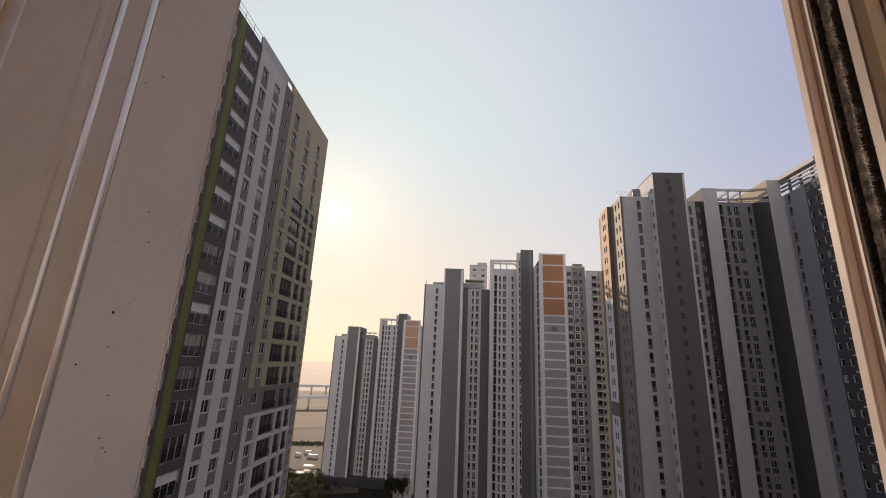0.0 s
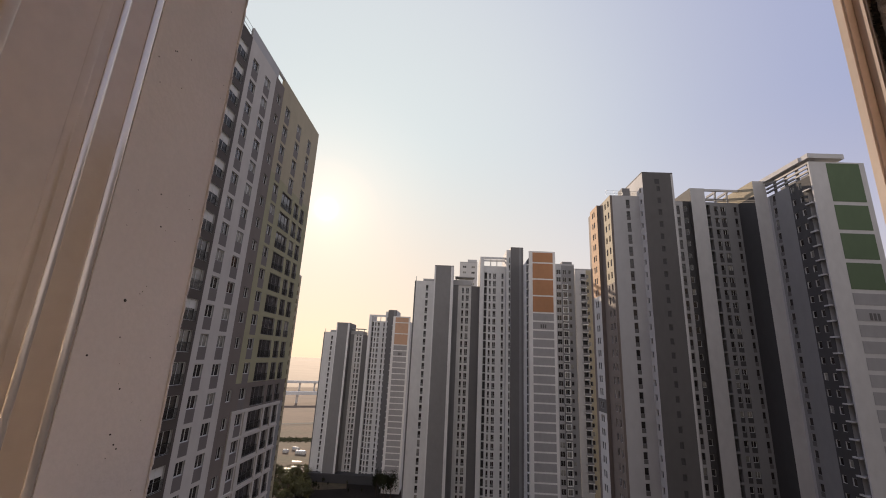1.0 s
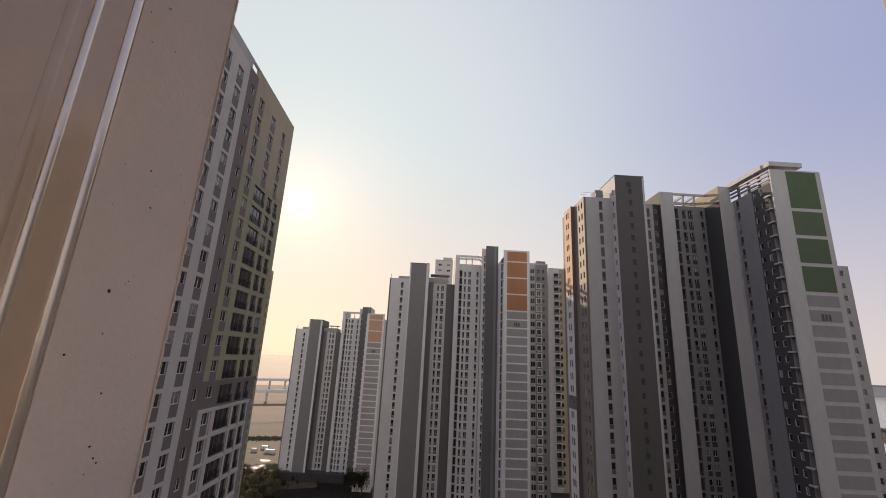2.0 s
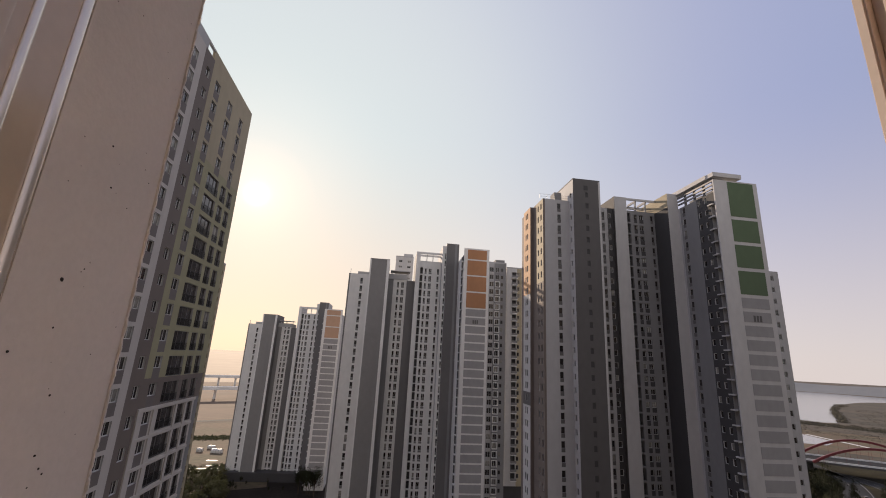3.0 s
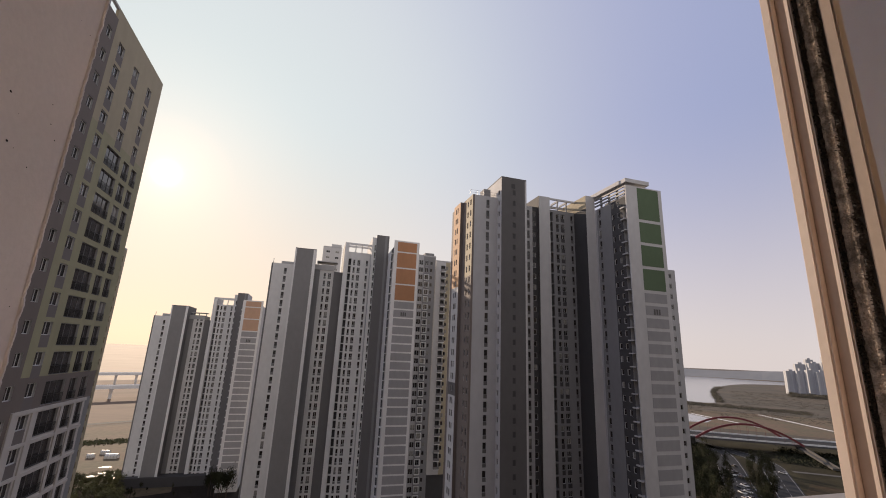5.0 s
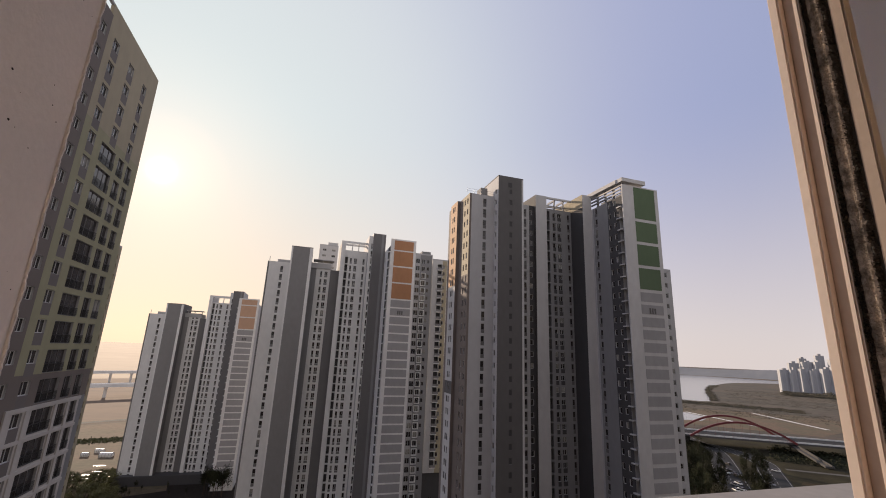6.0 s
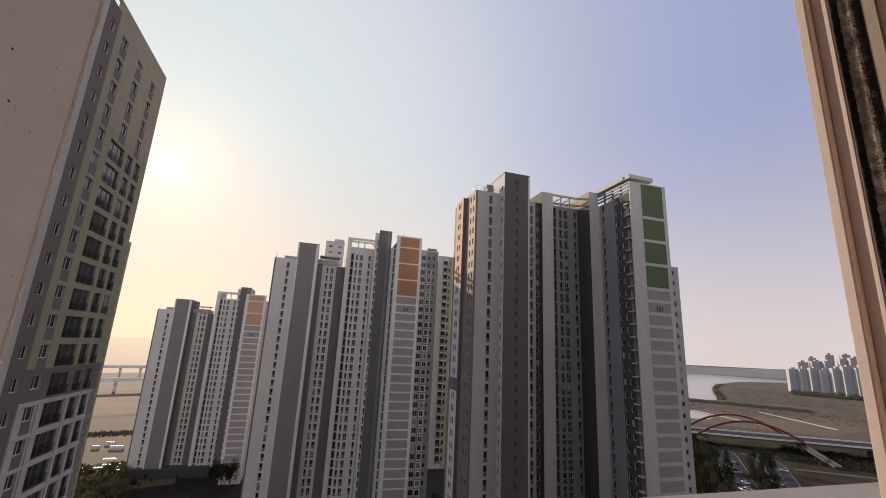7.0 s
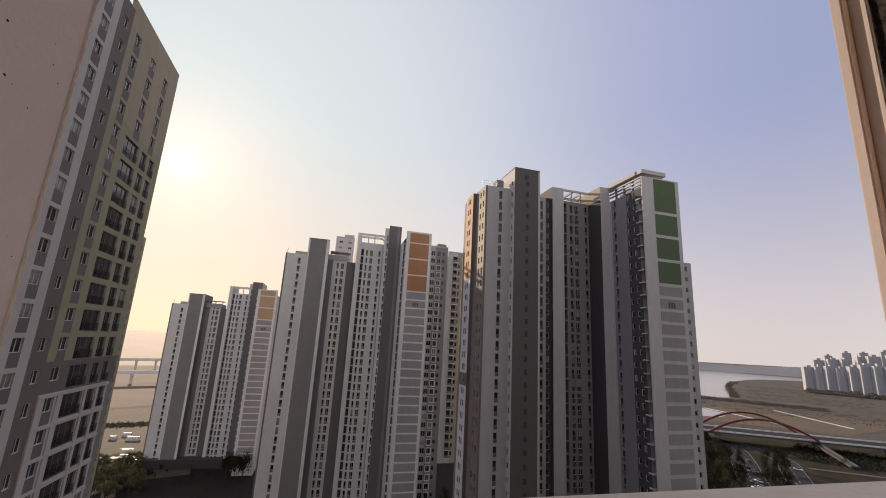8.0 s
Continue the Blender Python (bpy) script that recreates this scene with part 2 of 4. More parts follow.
def window_meshes(w, h, lights, frame_mat, glass_mat, bar=0.06):
    """Frame and pane of a window with upright bars; x along the wall, y inward, z up from the bottom's middle."""
    key = (w, h, lights, frame_mat.name, glass_mat.name)
    if key not in window_cache:
        fr, pa = Shell(), Shell()
        fr.box(-w / 2, w / 2, 0.0, 0.09, 0, bar, frame_mat)
        fr.box(-w / 2, w / 2, 0.0, 0.09, h - bar, h, frame_mat)
        for i in range(lights + 1):
            x = -w / 2 + bar / 2 + i * (w - bar) / lights
            fr.box(x - bar / 2, x + bar / 2, 0.0, 0.09, bar, h - bar, frame_mat)
        pa.box(-w / 2 + bar, w / 2 - bar, 0.04, 0.06, bar, h - bar, glass_mat)
        window_cache[key] = (fr.mesh("window"), pa.mesh("pane"))
    return window_cache[key]


def rail_mesh(w, h=0.9):
    key = ("rail", w, h)
    if key not in window_cache:
        s = Shell()
        s.box(-w / 2, w / 2, -0.03, 0.0, h - 0.05, h, M_RAIL)
        s.box(-w / 2, w / 2, -0.03, 0.0, 0.06, 0.1, M_RAIL)
        n = max(3, int(w / 0.14))
        for i in range(n + 1):
            x = -w / 2 + 0.012 + i * (w - 0.024) / n
            s.box(x - 0.012, x + 0.012, -0.028, -0.005, 0.1, h - 0.05, M_RAIL)
        window_cache[key] = s.mesh("railing")
    return window_cache[key]


def blind_mesh(w, h):
    """A blind drawn half way down behind the frame bars, with fine folds."""
    key = ("blind", w, h)
    if key not in window_cache:
        s, n = Shell(), 6
        for i in range(n):
            z0, z1 = h * (0.56 + 0.40 * i / n), h * (0.56 + 0.40 * (i + 1) / n)
            s.box(-w / 2 + 0.06, w / 2 - 0.06, 0.020, 0.030 + 0.006 * (i % 2), z0, z1, M_CLOTH)
        window_cache[key] = s.mesh("blind")
    return window_cache[key]


class Col:
    """A column of openings: u0..u1 along the wall, sill and height over each floor."""

    def __init__(self, u0, u1, sill, h, lights=2, frame_mat=None, deep=0.22, under=None, rail=False, blinds=0.07, first=0, last=99, pane=True, fill=None, half=None):
        self.fill, self.half = fill, half
        self.u0, self.u1, self.sill, self.h, self.lights = u0, u1, sill, h, lights
        self.frame_mat, self.deep, self.under, self.rail, self.blinds = frame_mat or M_FRAME, deep, under, rail, blinds
        self.first, self.last, self.pane = first, last, pane


def facade(shell, owner, O, U, w, z0, z1, mat, cols=(), zones=(), base=1.8, shift=(0, 0, 0)):
    """A wall from O along U, from z0 to z1, with openings cut through its skin and windows set into them.
    zones: (u0, u1, z0, z1, material) painted one over the other."""
    U = Vector((U[0], U[1], 0))
    N = Vector((U.y, -U.x, 0))
    O = Vector((O[0], O[1], 0))
    holes, us, vs = [], {0.0, w}, {z0, z1}
    zones = list(zones)
    for c in cols:
        k = c.first
        while k <= c.last:
            f = base + k * STOREY
            lo, hi = f + c.sill, f + c.sill + c.h
            if hi > z1 - 0.25:
                break
            if lo > z0 + 0.1:
                holes.append((c.u0, c.u1, lo, hi, c))
                us |= {c.u0, c.u1}
                vs |= {lo, hi}
                if c.under:
                    zones.append((c.u0, c.u1, f + c.under[0], lo, c.under[1]))
            k += 1
    for q in zones:
        us |= {min(max(q[0], 0), w), min(max(q[1], 0), w)}
        vs |= {min(max(q[2], z0), z1), min(max(q[3], z0), z1)}
    us, vs = sorted(us), sorted(vs)
    us = [q for i, q in enumerate(us) if i == 0 or q - us[i - 1] > 1e-4]
    vs = [q for i, q in enumerate(vs) if i == 0 or q - vs[i - 1] > 1e-4]
    uc = np.array([(p + q) / 2 for p, q in zip(us, us[1:])])
    vc = np.array([(p + q) / 2 for p, q in zip(vs, vs[1:])])
    grid = np.full((len(uc), len(vc)), shell.slot(mat))
    for u0, u1, v0, v1, zm in zones:
        grid[np.ix_((uc > u0) & (uc < u1), (vc > v0) & (vc < v1))] = shell.slot(zm)
    for u0, u1, v0, v1, c in holes:
        grid[np.ix_((uc > u0) & (uc < u1), (vc > v0) & (vc < v1))] = -1
    pt = lambda u, v, d=0.0: O + U * u - N * d + Vector((0, 0, v))
    for i in range(len(uc)):
        j = 0
        while j < len(vc):
            g = grid[i, j]
            e = j
            while e + 1 < len(vc) and grid[i, e + 1] == g:
                e += 1
            if g >= 0:
                shell.quad([pt(us[i], vs[j]), pt(us[i + 1], vs[j]), pt(us[i + 1], vs[e + 1]), pt(us[i], vs[e + 1])], shell.mats[g])
            j = e + 1
    turn = Matrix((U, -N, Vector((0, 0, 1)))).transposed().to_4x4()
    for u0, u1, v0, v1, c in holes:
        d = c.deep + 0.12
        for p, q in (((u0, v0), (u1, v0)), ((u1, v0), (u1, v1)), ((u1, v1), (u0, v1)), ((u0, v1), (u0, v0))):
            shell.quad([pt(*p), pt(*p, d), pt(*q, d), pt(*q)], mat)
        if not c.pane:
            # open recess: charcoal back wall, the depth's shade painted in
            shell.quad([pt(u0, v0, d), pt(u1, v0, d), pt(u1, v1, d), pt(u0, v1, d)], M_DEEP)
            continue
        gm = c.fill or (M_BLIND if random.random() < c.blinds else M_GLASS)
        fm, pm = window_meshes(round(u1 - u0, 3), round(v1 - v0, 3), c.lights, c.frame_mat, gm)
        m = Matrix.Translation(pt((u0 + u1) / 2, v0, c.deep) - Vector(shift)) @ turn
        wob = piece("window", fm, owner, m=m)
        piece("pane", pm, wob)
        if c.half and random.random() < (0.9 if v0 > c.half else 0.12):
            piece("blind", blind_mesh(round(u1 - u0, 3), round(v1 - v0, 3)), wob, "white half-drawn blind")
        if c.rail:
            tagged(piece("railing", rail_mesh(round(u1 - u0, 3)), wob, m=pose(0, -c.deep - 0.02, 0)), kind="stuff")


def block(owner, a0, a1, b0, b1, z0, z1, front=None, left=None, right=None, mat=None, base=1.8, shift=(0, 0, 0), label="", parapet=0.0):
    """One upright body of a tower. front, left, right: (material, columns, zones)."""
    mat = mat or M_LIGHT
    s = Shell()
    sh = Vector(shift)
    faces = {"front": ((a0, b0), (1, 0), a1 - a0), "left": ((a0, b1), (0, -1), b1 - b0), "right": ((a1, b0), (0, 1), b1 - b0), "back": ((a1, b1), (-1, 0), a1 - a0)}
    for side, spec in (("front", front), ("left", left), ("right", right), ("back", None)):
        O, U, w = faces[side]
        fm, cols, zones = spec or (mat, (), ())
        facade(s, owner, O, U, w, z0, z1, fm, cols, zones, base, shift)
    s.quad([(a0, b0, z1), (a1, b0, z1), (a1, b1, z1), (a0, b1, z1)], M_ROOF)
    if parapet:
        for x0, x1, y0, y1 in ((a0, a1, b0, b0 + 0.25), (a0, a1, b1 - 0.25, b1), (a0, a0 + 0.25, b0 + 0.25, b1 - 0.25), (a1 - 0.25, a1, b0 + 0.25, b1 - 0.25)):
            s.box(x0, x1, y0, y1, z1 + 0.002, z1 + parapet, mat)
    s.v = [tuple(Vector(p) - sh) for p in s.v]
    return piece("wall", s, owner, label)


def plate(owner, name, x0, x1, y0, y1, z0, z1, mat, shift, label="", bevel=0.0):
    s = Shell()
    s.box(x0 - shift[0], x1 - shift[0], y0 - shift[1], y1 - shift[1], z0 - shift[2], z1 - shift[2], mat, bevel)
    return piece(name, s, owner, label)


def roof_rail(owner, p, q, z, shift, h=1.2):
    s = Shell()
    p, q = Vector((*p, z)) - Vector(shift), Vector((*q, z)) - Vector(shift)
    n = max(2, int((q - p).length / 1.6))
    for k in (0.5, 1.0):
        s.beam(p + Vector((0, 0, h * k)), q + Vector((0, 0, h * k)), 0.035, 0.035, M_STEEL)
    for i in range(n + 1):
        r = p.lerp(q, i / n)
        s.beam(r, r + Vector((0, 0, h)), 0.05, 0.05, M_STEEL)
    return piece("roof_railing", s, owner)


def gable_panels(owner, a0, a1, b, top, n_tall, tall_mat, shift, base, floor_z, first=4.4, sign_at=1, sides=(0.21, 0.88), joint=0.48):
    """Coloured panels two storeys tall, then grey ones of one storey, a little proud of the end wall."""
    u0, u1 = a0 + sides[0] * (a1 - a0), a0 + sides[1] * (a1 - a0)
    z = top - 0.7
    k = 0
    while z - floor_z > 2.8:
        tall = k < n_tall
        h = (first if k == 0 else 2 * STOREY) if tall else STOREY
        p = plate(owner, "gable_panel", u0, u1, b - 0.05, b + 0.02, z - h + joint, z, tall_mat if tall else M_PANEL, shift)
        if k == n_tall + sign_at:
            s = Shell()
            mid, zc = (u0 + u1) / 2, z - h / 2 + 0.2
            for i in range(3):
                x = mid - 0.95 + i * 0.68
                s.box(x - shift[0], x + 0.46 - shift[0], b - 0.085 - shift[1], b - 0.052 - shift[1], zc - 0.75 - shift[2], zc + 0.5 - shift[2], M_DARK)
            piece("sign_bar", s, p, "dark painted bars of a sign")
        z -= h
        k += 1


# ---- the estate's ground (level z = 0) ----
def ground_sheet():
    s = Shell()
    ys = [-600, -200, 0, 60, 120, 200, 300, 450, 700, 1100, 1800, 3000, 7000]
    xs = [-7000, -3000, -1500, -800, -400, -200, -100, 0, 100, 200, 400, 800, 1500, 3000, 7000]
    for x0, x1 in zip(xs, xs[1:]):
        for y0, y1 in zip(ys, ys[1:]):
            s.quad([(x0, y0, 0), (x1, y0, 0), (x1, y1, 0), (x0, y1, 0)], M_GROUND)
    return tagged(piece("ground", s), "hazy brown and olive flood plain of dry grass", "ground", kind="structure")


M_GROUND = surface("dry_grass_plain", (0.095, 0.066, 0.048), rough=0.95, vary=0.3, big=0.006, small=0.06, second=(0.05, 0.042, 0.028), stretch=(1, 2.2, 1))
M_YARD = surface("estate_paving", (0.032, 0.026, 0.021), rough=0.9, vary=0.2, big=0.05, small=0.8)
M_ASPHALT = surface("asphalt", (0.042, 0.042, 0.044), rough=0.85, vary=0.15, big=0.05, small=1.5)
M_LINE = surface("worn_road_marking", (0.34, 0.335, 0.32), rough=0.7, vary=0.1)
M_TURF = surface("verge_grass", (0.042, 0.036, 0.018), rough=0.95, vary=0.25, big=0.05, small=0.7)
M_FIELD = surface("ploughed_field", (0.12, 0.076, 0.046), rough=0.95, vary=0.25, big=0.03, small=0.3, second=(0.085, 0.07, 0.038))
M_SPIT = surface("reed_bank", (0.085, 0.064, 0.045), rough=0.95, vary=0.3, big=0.01, small=0.12, second=(0.055, 0.048, 0.034))
M_RED = surface("red_painted_steel", (0.15, 0.018, 0.022), rough=0.45, vary=0.1, big=0.3)
# wooded hill in pale grey-blue: distance haze is part of this colour
M_HILL = surface("far_hill_haze_tone", (0.22, 0.225, 0.235), rough=1.0, vary=0.04, big=0.004, small=0.02)
M_WATER = surface("river_water", (0.22, 0.22, 0.22), rough=0.16, vary=0.1, big=0.004, small=0.05, bump=0.15)
M_WATER.node_tree.nodes["Principled BSDF"].inputs["Specular IOR Level"].default_value = 0.8
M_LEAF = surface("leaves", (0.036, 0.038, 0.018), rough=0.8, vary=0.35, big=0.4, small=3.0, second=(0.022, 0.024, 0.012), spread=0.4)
# lighter copy of the leaves, with low sunlight put into the colour
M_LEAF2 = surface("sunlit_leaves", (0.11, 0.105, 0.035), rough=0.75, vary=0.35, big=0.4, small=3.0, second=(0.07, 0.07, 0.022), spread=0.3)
# tidal flat and estuary: haze over the far plain put into their tones
M_FLAT = surface("haze_toned_sand", (0.17, 0.112, 0.074), rough=0.95, vary=0.12, big=0.008, small=0.05, second=(0.135, 0.092, 0.062), stretch=(1, 2.6, 1))
M_REACH = surface("haze_toned_water", (0.34, 0.25, 0.17), rough=0.86, vary=0.06, big=0.004, small=0.03)
M_FILM = surface("greenhouse_film", (0.70, 0.68, 0.63), rough=0.45, vary=0.04, small=2.0)
M_DECK = surface("stained_concrete", (0.09, 0.083, 0.077), rough=0.9, vary=0.15, big=0.06, small=0.8)
M_FALLOW = surface("dark_fallow_soil", (0.052, 0.036, 0.020), rough=0.95, vary=0.25, big=0.04, small=0.4, second=(0.03, 0.026, 0.014))
M_REACH.node_tree.nodes["Principled BSDF"].inputs["Specular IOR Level"].default_value = 0.35
for m in (M_YARD, M_ASPHALT, M_TURF, M_LEAF, M_FALLOW):
    m.node_tree.nodes["Principled BSDF"].inputs["Specular IOR Level"].default_value = 0.12
M_BARK = surface("bark", (0.09, 0.065, 0.045), rough=0.95, vary=0.25, small=8)
ground_sheet()


def polar(az, d, z=0.0):
    return Vector((d * math.sin(radians(az)), d * math.cos(radians(az)), z))


# ---- tower with the green gable ----
def tower_green():
    O = (56.0, 92.0, 0.0)
    T = thing("apartment_tower", at_site(O[0], O[1]), "tall grey apartment tower with a green-panelled white gable", "apartment tower", "grey apartment towers")
    R = EYE + 38.3
    k = dict(shift=O, base=1.8)
    slit = lambda u, w, **q: Col(u, u + w, 1.0, 1.35, 1, M_DFRAME, deep=0.12, under=(0.2, M_DARK), **q)
    small = lambda u, w=0.8, **q: Col(u, u + w, 0.95, 1.25, 1, M_FRAME, deep=0.12, **q)
    pair = lambda u: (Col(u, u + 0.75, 0.85, 1.45, 1, M_DFRAME, deep=0.1), Col(u + 1.25, u + 2.0, 0.85, 1.45, 1, M_DFRAME, deep=0.1))
    # low sun on the white end wall is painted ochre, the front's shade brown
    lit = [(0, 40, EYE + 16, 140, M_OCHRE), (0, 40, 0, EYE - 9.8, M_WHITE), (0, 40, EYE - 9.8, EYE - 6.9, M_DARK)]
    block(T, 33.5, 36.0, 97.0, 102.1, 0, R, (M_BROWN, (), ()), (M_WHITE, (*pair(1.4), ), lit), label="white end wall with low sun painted ochre on its upper part", **k)
    # sand zone on the brown side: a sunlit strip put into the paint
    block(T, 34.3, 41.0, 90.3, 106.0, 0, R, (M_LIGHT, (slit(3.6, 0.85), ), ((0, 0.5, 0, 140, M_BROWN), )),
          (M_BROWN, (Col(12.1, 12.9, 0.85, 1.45, 1, M_FRAME, deep=0.12), Col(14.0, 14.8, 0.85, 1.45, 1, M_FRAME, deep=0.12)), ((11.0, 16.5, EYE + 18, 140, M_SAND), )), **k)
    block(T, 40.9, 47.75, 87.9, 104.0, 0, EYE + 42.9, (M_DARK, (Col(3.0, 3.8, 0.8, 1.3, 1, M_DARK, deep=0.06, fill=M_DEEP), ), ((6.4, 6.85, 0, 140, M_WHITE), )),
          (M_WHITE, (Col(14.2, 15.0, 0.9, 1.2, 1, M_DFRAME), ), ()), mat=M_DARK, label="charcoal stair core wall with white edges", parapet=0.35, **k)
    plate(T, "roof_vent", 43.6, 44.6, 87.86, 88.0, EYE + 40.4, EYE + 41.6, M_DEEP, O, "dark louvre under the roof")
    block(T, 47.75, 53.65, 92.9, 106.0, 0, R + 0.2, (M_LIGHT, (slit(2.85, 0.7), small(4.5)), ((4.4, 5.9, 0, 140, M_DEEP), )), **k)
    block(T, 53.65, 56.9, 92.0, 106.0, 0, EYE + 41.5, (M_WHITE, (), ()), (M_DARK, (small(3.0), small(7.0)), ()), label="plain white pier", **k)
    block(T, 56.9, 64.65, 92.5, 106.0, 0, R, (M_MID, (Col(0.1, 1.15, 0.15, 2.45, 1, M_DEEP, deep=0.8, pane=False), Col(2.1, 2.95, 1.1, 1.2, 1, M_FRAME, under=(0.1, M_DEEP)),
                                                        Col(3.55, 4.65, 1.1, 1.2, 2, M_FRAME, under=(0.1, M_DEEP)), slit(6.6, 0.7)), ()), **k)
    # the sunlit top of the pier's side is painted as a sand patch
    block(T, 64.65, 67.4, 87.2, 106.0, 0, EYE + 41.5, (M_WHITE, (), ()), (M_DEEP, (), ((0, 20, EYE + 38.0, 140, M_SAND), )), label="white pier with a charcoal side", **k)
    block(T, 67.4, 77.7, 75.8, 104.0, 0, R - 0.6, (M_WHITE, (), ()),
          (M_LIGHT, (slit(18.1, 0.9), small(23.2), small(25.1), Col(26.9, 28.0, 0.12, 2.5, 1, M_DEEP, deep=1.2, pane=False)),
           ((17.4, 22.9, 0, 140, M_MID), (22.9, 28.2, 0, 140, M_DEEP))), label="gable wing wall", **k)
    # gable wall rises over the roof, with its canopy
    plate(T, "gable_wall", 67.3, 77.75, 75.55, 75.85, 0.0, EYE + 40.5, M_WHITE, O, "white gable wall")
    plate(T, "roof_canopy", 67.1, 74.0, 75.2, 77.2, EYE + 41.1, EYE + 42.1, M_WHITE, O, "white roof canopy", 0.04)
    plate(T, "roof_canopy", 66.9, 68.4, 77.2, 88.6, EYE + 41.1, EYE + 42.1, M_WHITE, O, "white roof canopy", 0.04)
    for i in range(3):
        plate(T, "canopy_rail", 67.4, 67.7, 76.0, 87.2, EYE + 38.5 + i * 0.85, EYE + 38.85 + i * 0.85, M_DFRAME, O)
    for b in (76.2, 79.0, 82.0, 85.0):
        plate(T, "canopy_post", 67.75, 68.15, b, b + 0.4, R - 0.6, EYE + 41.1, M_DFRAME, O)
    for b in (78.0, 83.5):
        plate(T, "roof_room", 71.0, 75.0, b, b + 4.2, R - 0.6, EYE + 40.2, M_MID, O)
    z = 1.8
    while z < R - 3:
        plate(T, "balcony_slab", 66.95, 67.38, 76.05, 77.6, z - 0.12, z + 0.13, M_WHITE, O)
        z += STOREY
    gable_panels(T, 67.3, 77.75, 75.55, EYE + 40.9, 4, M_GREEN, O, 1.8, 2.0, first=8.6, sides=(0.31, 0.9), joint=0.72)
    # pergola over the middle
    for b in (92.0, 97.5):
        plate(T, "pergola_beam", 56.9, 64.65, b, b + 0.4, EYE + 40.9, EYE + 41.4, M_WHITE, O)
    for a in (59.6, 62.3):
        plate(T, "pergola_post", a, a + 0.35, 92.7, 93.05, R, EYE + 40.9, M_LIGHT, O)
        plate(T, "pergola_beam", a, a + 0.35, 92.5, 96.0, EYE + 40.7, EYE + 41.2, M_LIGHT, O)
    for i in range(2):
        plate(T, "pergola_rail", 56.9, 64.65, 92.55, 92.7, R + 0.3 + i * 0.45, R + 0.40 + i * 0.45, M_DFRAME, O)
    # small roof room and railings
    plate(T, "roof_room", 37.9, 39.7, 92.0, 94.5, R, R + 2.6, M_MID, O)
    roof_rail(T, (33.6, 90.5), (41.0, 90.5), R, O)
    # lower wing behind the gable
    block(T, 77.7, 92.9, 88.0, 104.0, 0, EYE + 24.3, (M_MID, (small(9.8), small(13.0), Col(11.2, 12.2, 0.7, 1.6, 1, M_DFRAME)), ((12.6, 15.1, 0, 140, M_LIGHT), )), **k)
    return T


tower_green()


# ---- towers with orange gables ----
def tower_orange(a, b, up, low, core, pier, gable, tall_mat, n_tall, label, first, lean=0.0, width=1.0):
    """a, b: front corner of the gable (its right end); up, low, core, pier, gable: heights over the ground."""
    O = (a - 22.0, b + 12.0, 0.0)
    T = thing("apartment_tower", at_site(O[0], O[1]), label, "apartment tower", "grey apartment towers")
    k = dict(shift=O, base=2.0)
    X = lambda u: a + u * width
    slit = lambda u, w, **q: Col(u, u + w, 1.0, 1.35, 1, M_DFRAME, deep=0.12, under=(0.2, M_CORE), **q)
    two = lambda u: (Col(u, u + 0.75, 0.8, 1.5, 1, M_FRAME, deep=0.1, under=(0.15, M_CORE)), Col(u + 1.5, u + 2.6, 0.8, 1.5, 2, M_FRAME, deep=0.1, under=(0.15, M_CORE)))
    W = lambda p, q: (X(q) - X(p))
    block(T, X(-48.6), X(-41.0), b + 14.4, b + 28, 0, low, (M_PALE, (slit(W(-48.6, -41) * 0.56, 0.9), ), ((0, 0.5, 0, 140, M_CORE), )), (M_CORE, (), ()), **k)
    plate(T, "roof_room", X(-45.6), X(-41.3), b + 16, b + 22, low, low + 1.2, M_LIGHT, O)
    plate(T, "roof_canopy", X(-33.6), X(-26.6), b + 16.2, b + 21.0, low + 2.3, low + 2.6, M_LIGHT, O)
    for u in (-33.2, -30.4, -27.2):
        plate(T, "canopy_post", X(u), X(u) + 0.3, b + 17.1, b + 17.4, low - 0.9, low + 2.3, M_LIGHT, O)
    plate(T, "roof_mast", X(-48.2), X(-48.05), b + 15, b + 15.15, low, low + 1.8, M_STEEL, O)
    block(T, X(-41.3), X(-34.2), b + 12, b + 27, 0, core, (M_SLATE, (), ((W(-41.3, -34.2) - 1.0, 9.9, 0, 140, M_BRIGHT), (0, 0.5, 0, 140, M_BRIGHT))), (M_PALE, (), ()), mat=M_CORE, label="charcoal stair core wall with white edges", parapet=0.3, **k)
    block(T, X(-34.2), X(-27.4), b + 17, b + 28, 0, low + 1.2, (M_PALE, two(3.3), ((0, 1.9, 0, 140, M_MID), )), **k)
    plate(T, "roof_band", X(-34.2), X(-27.4), b + 16.7, b + 16.99, low - 0.6, low + 1.3, M_LIGHT, O)
    block(T, X(-27.4), X(-24.4), b + 16.5, b + 28, 0, low - 0.9, (M_CORE, (), ()), **k)
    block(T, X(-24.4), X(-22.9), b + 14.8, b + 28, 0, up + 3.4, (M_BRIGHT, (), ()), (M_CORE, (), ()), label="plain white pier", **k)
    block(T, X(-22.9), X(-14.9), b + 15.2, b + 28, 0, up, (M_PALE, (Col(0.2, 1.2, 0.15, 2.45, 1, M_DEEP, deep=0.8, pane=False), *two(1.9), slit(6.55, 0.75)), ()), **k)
    for y in (14.8, 19.0):
        plate(T, "pergola_beam", X(-22.9), X(-14.9), b + y, b + y + 0.5, up + 2.7, up + 3.4, M_BRIGHT, O)
    for u in (-20.6, -18.3):
        plate(T, "pergola_post", X(u), X(u) + 0.35, b + 15.4, b + 15.75, up, up + 2.7, M_PALE, O)
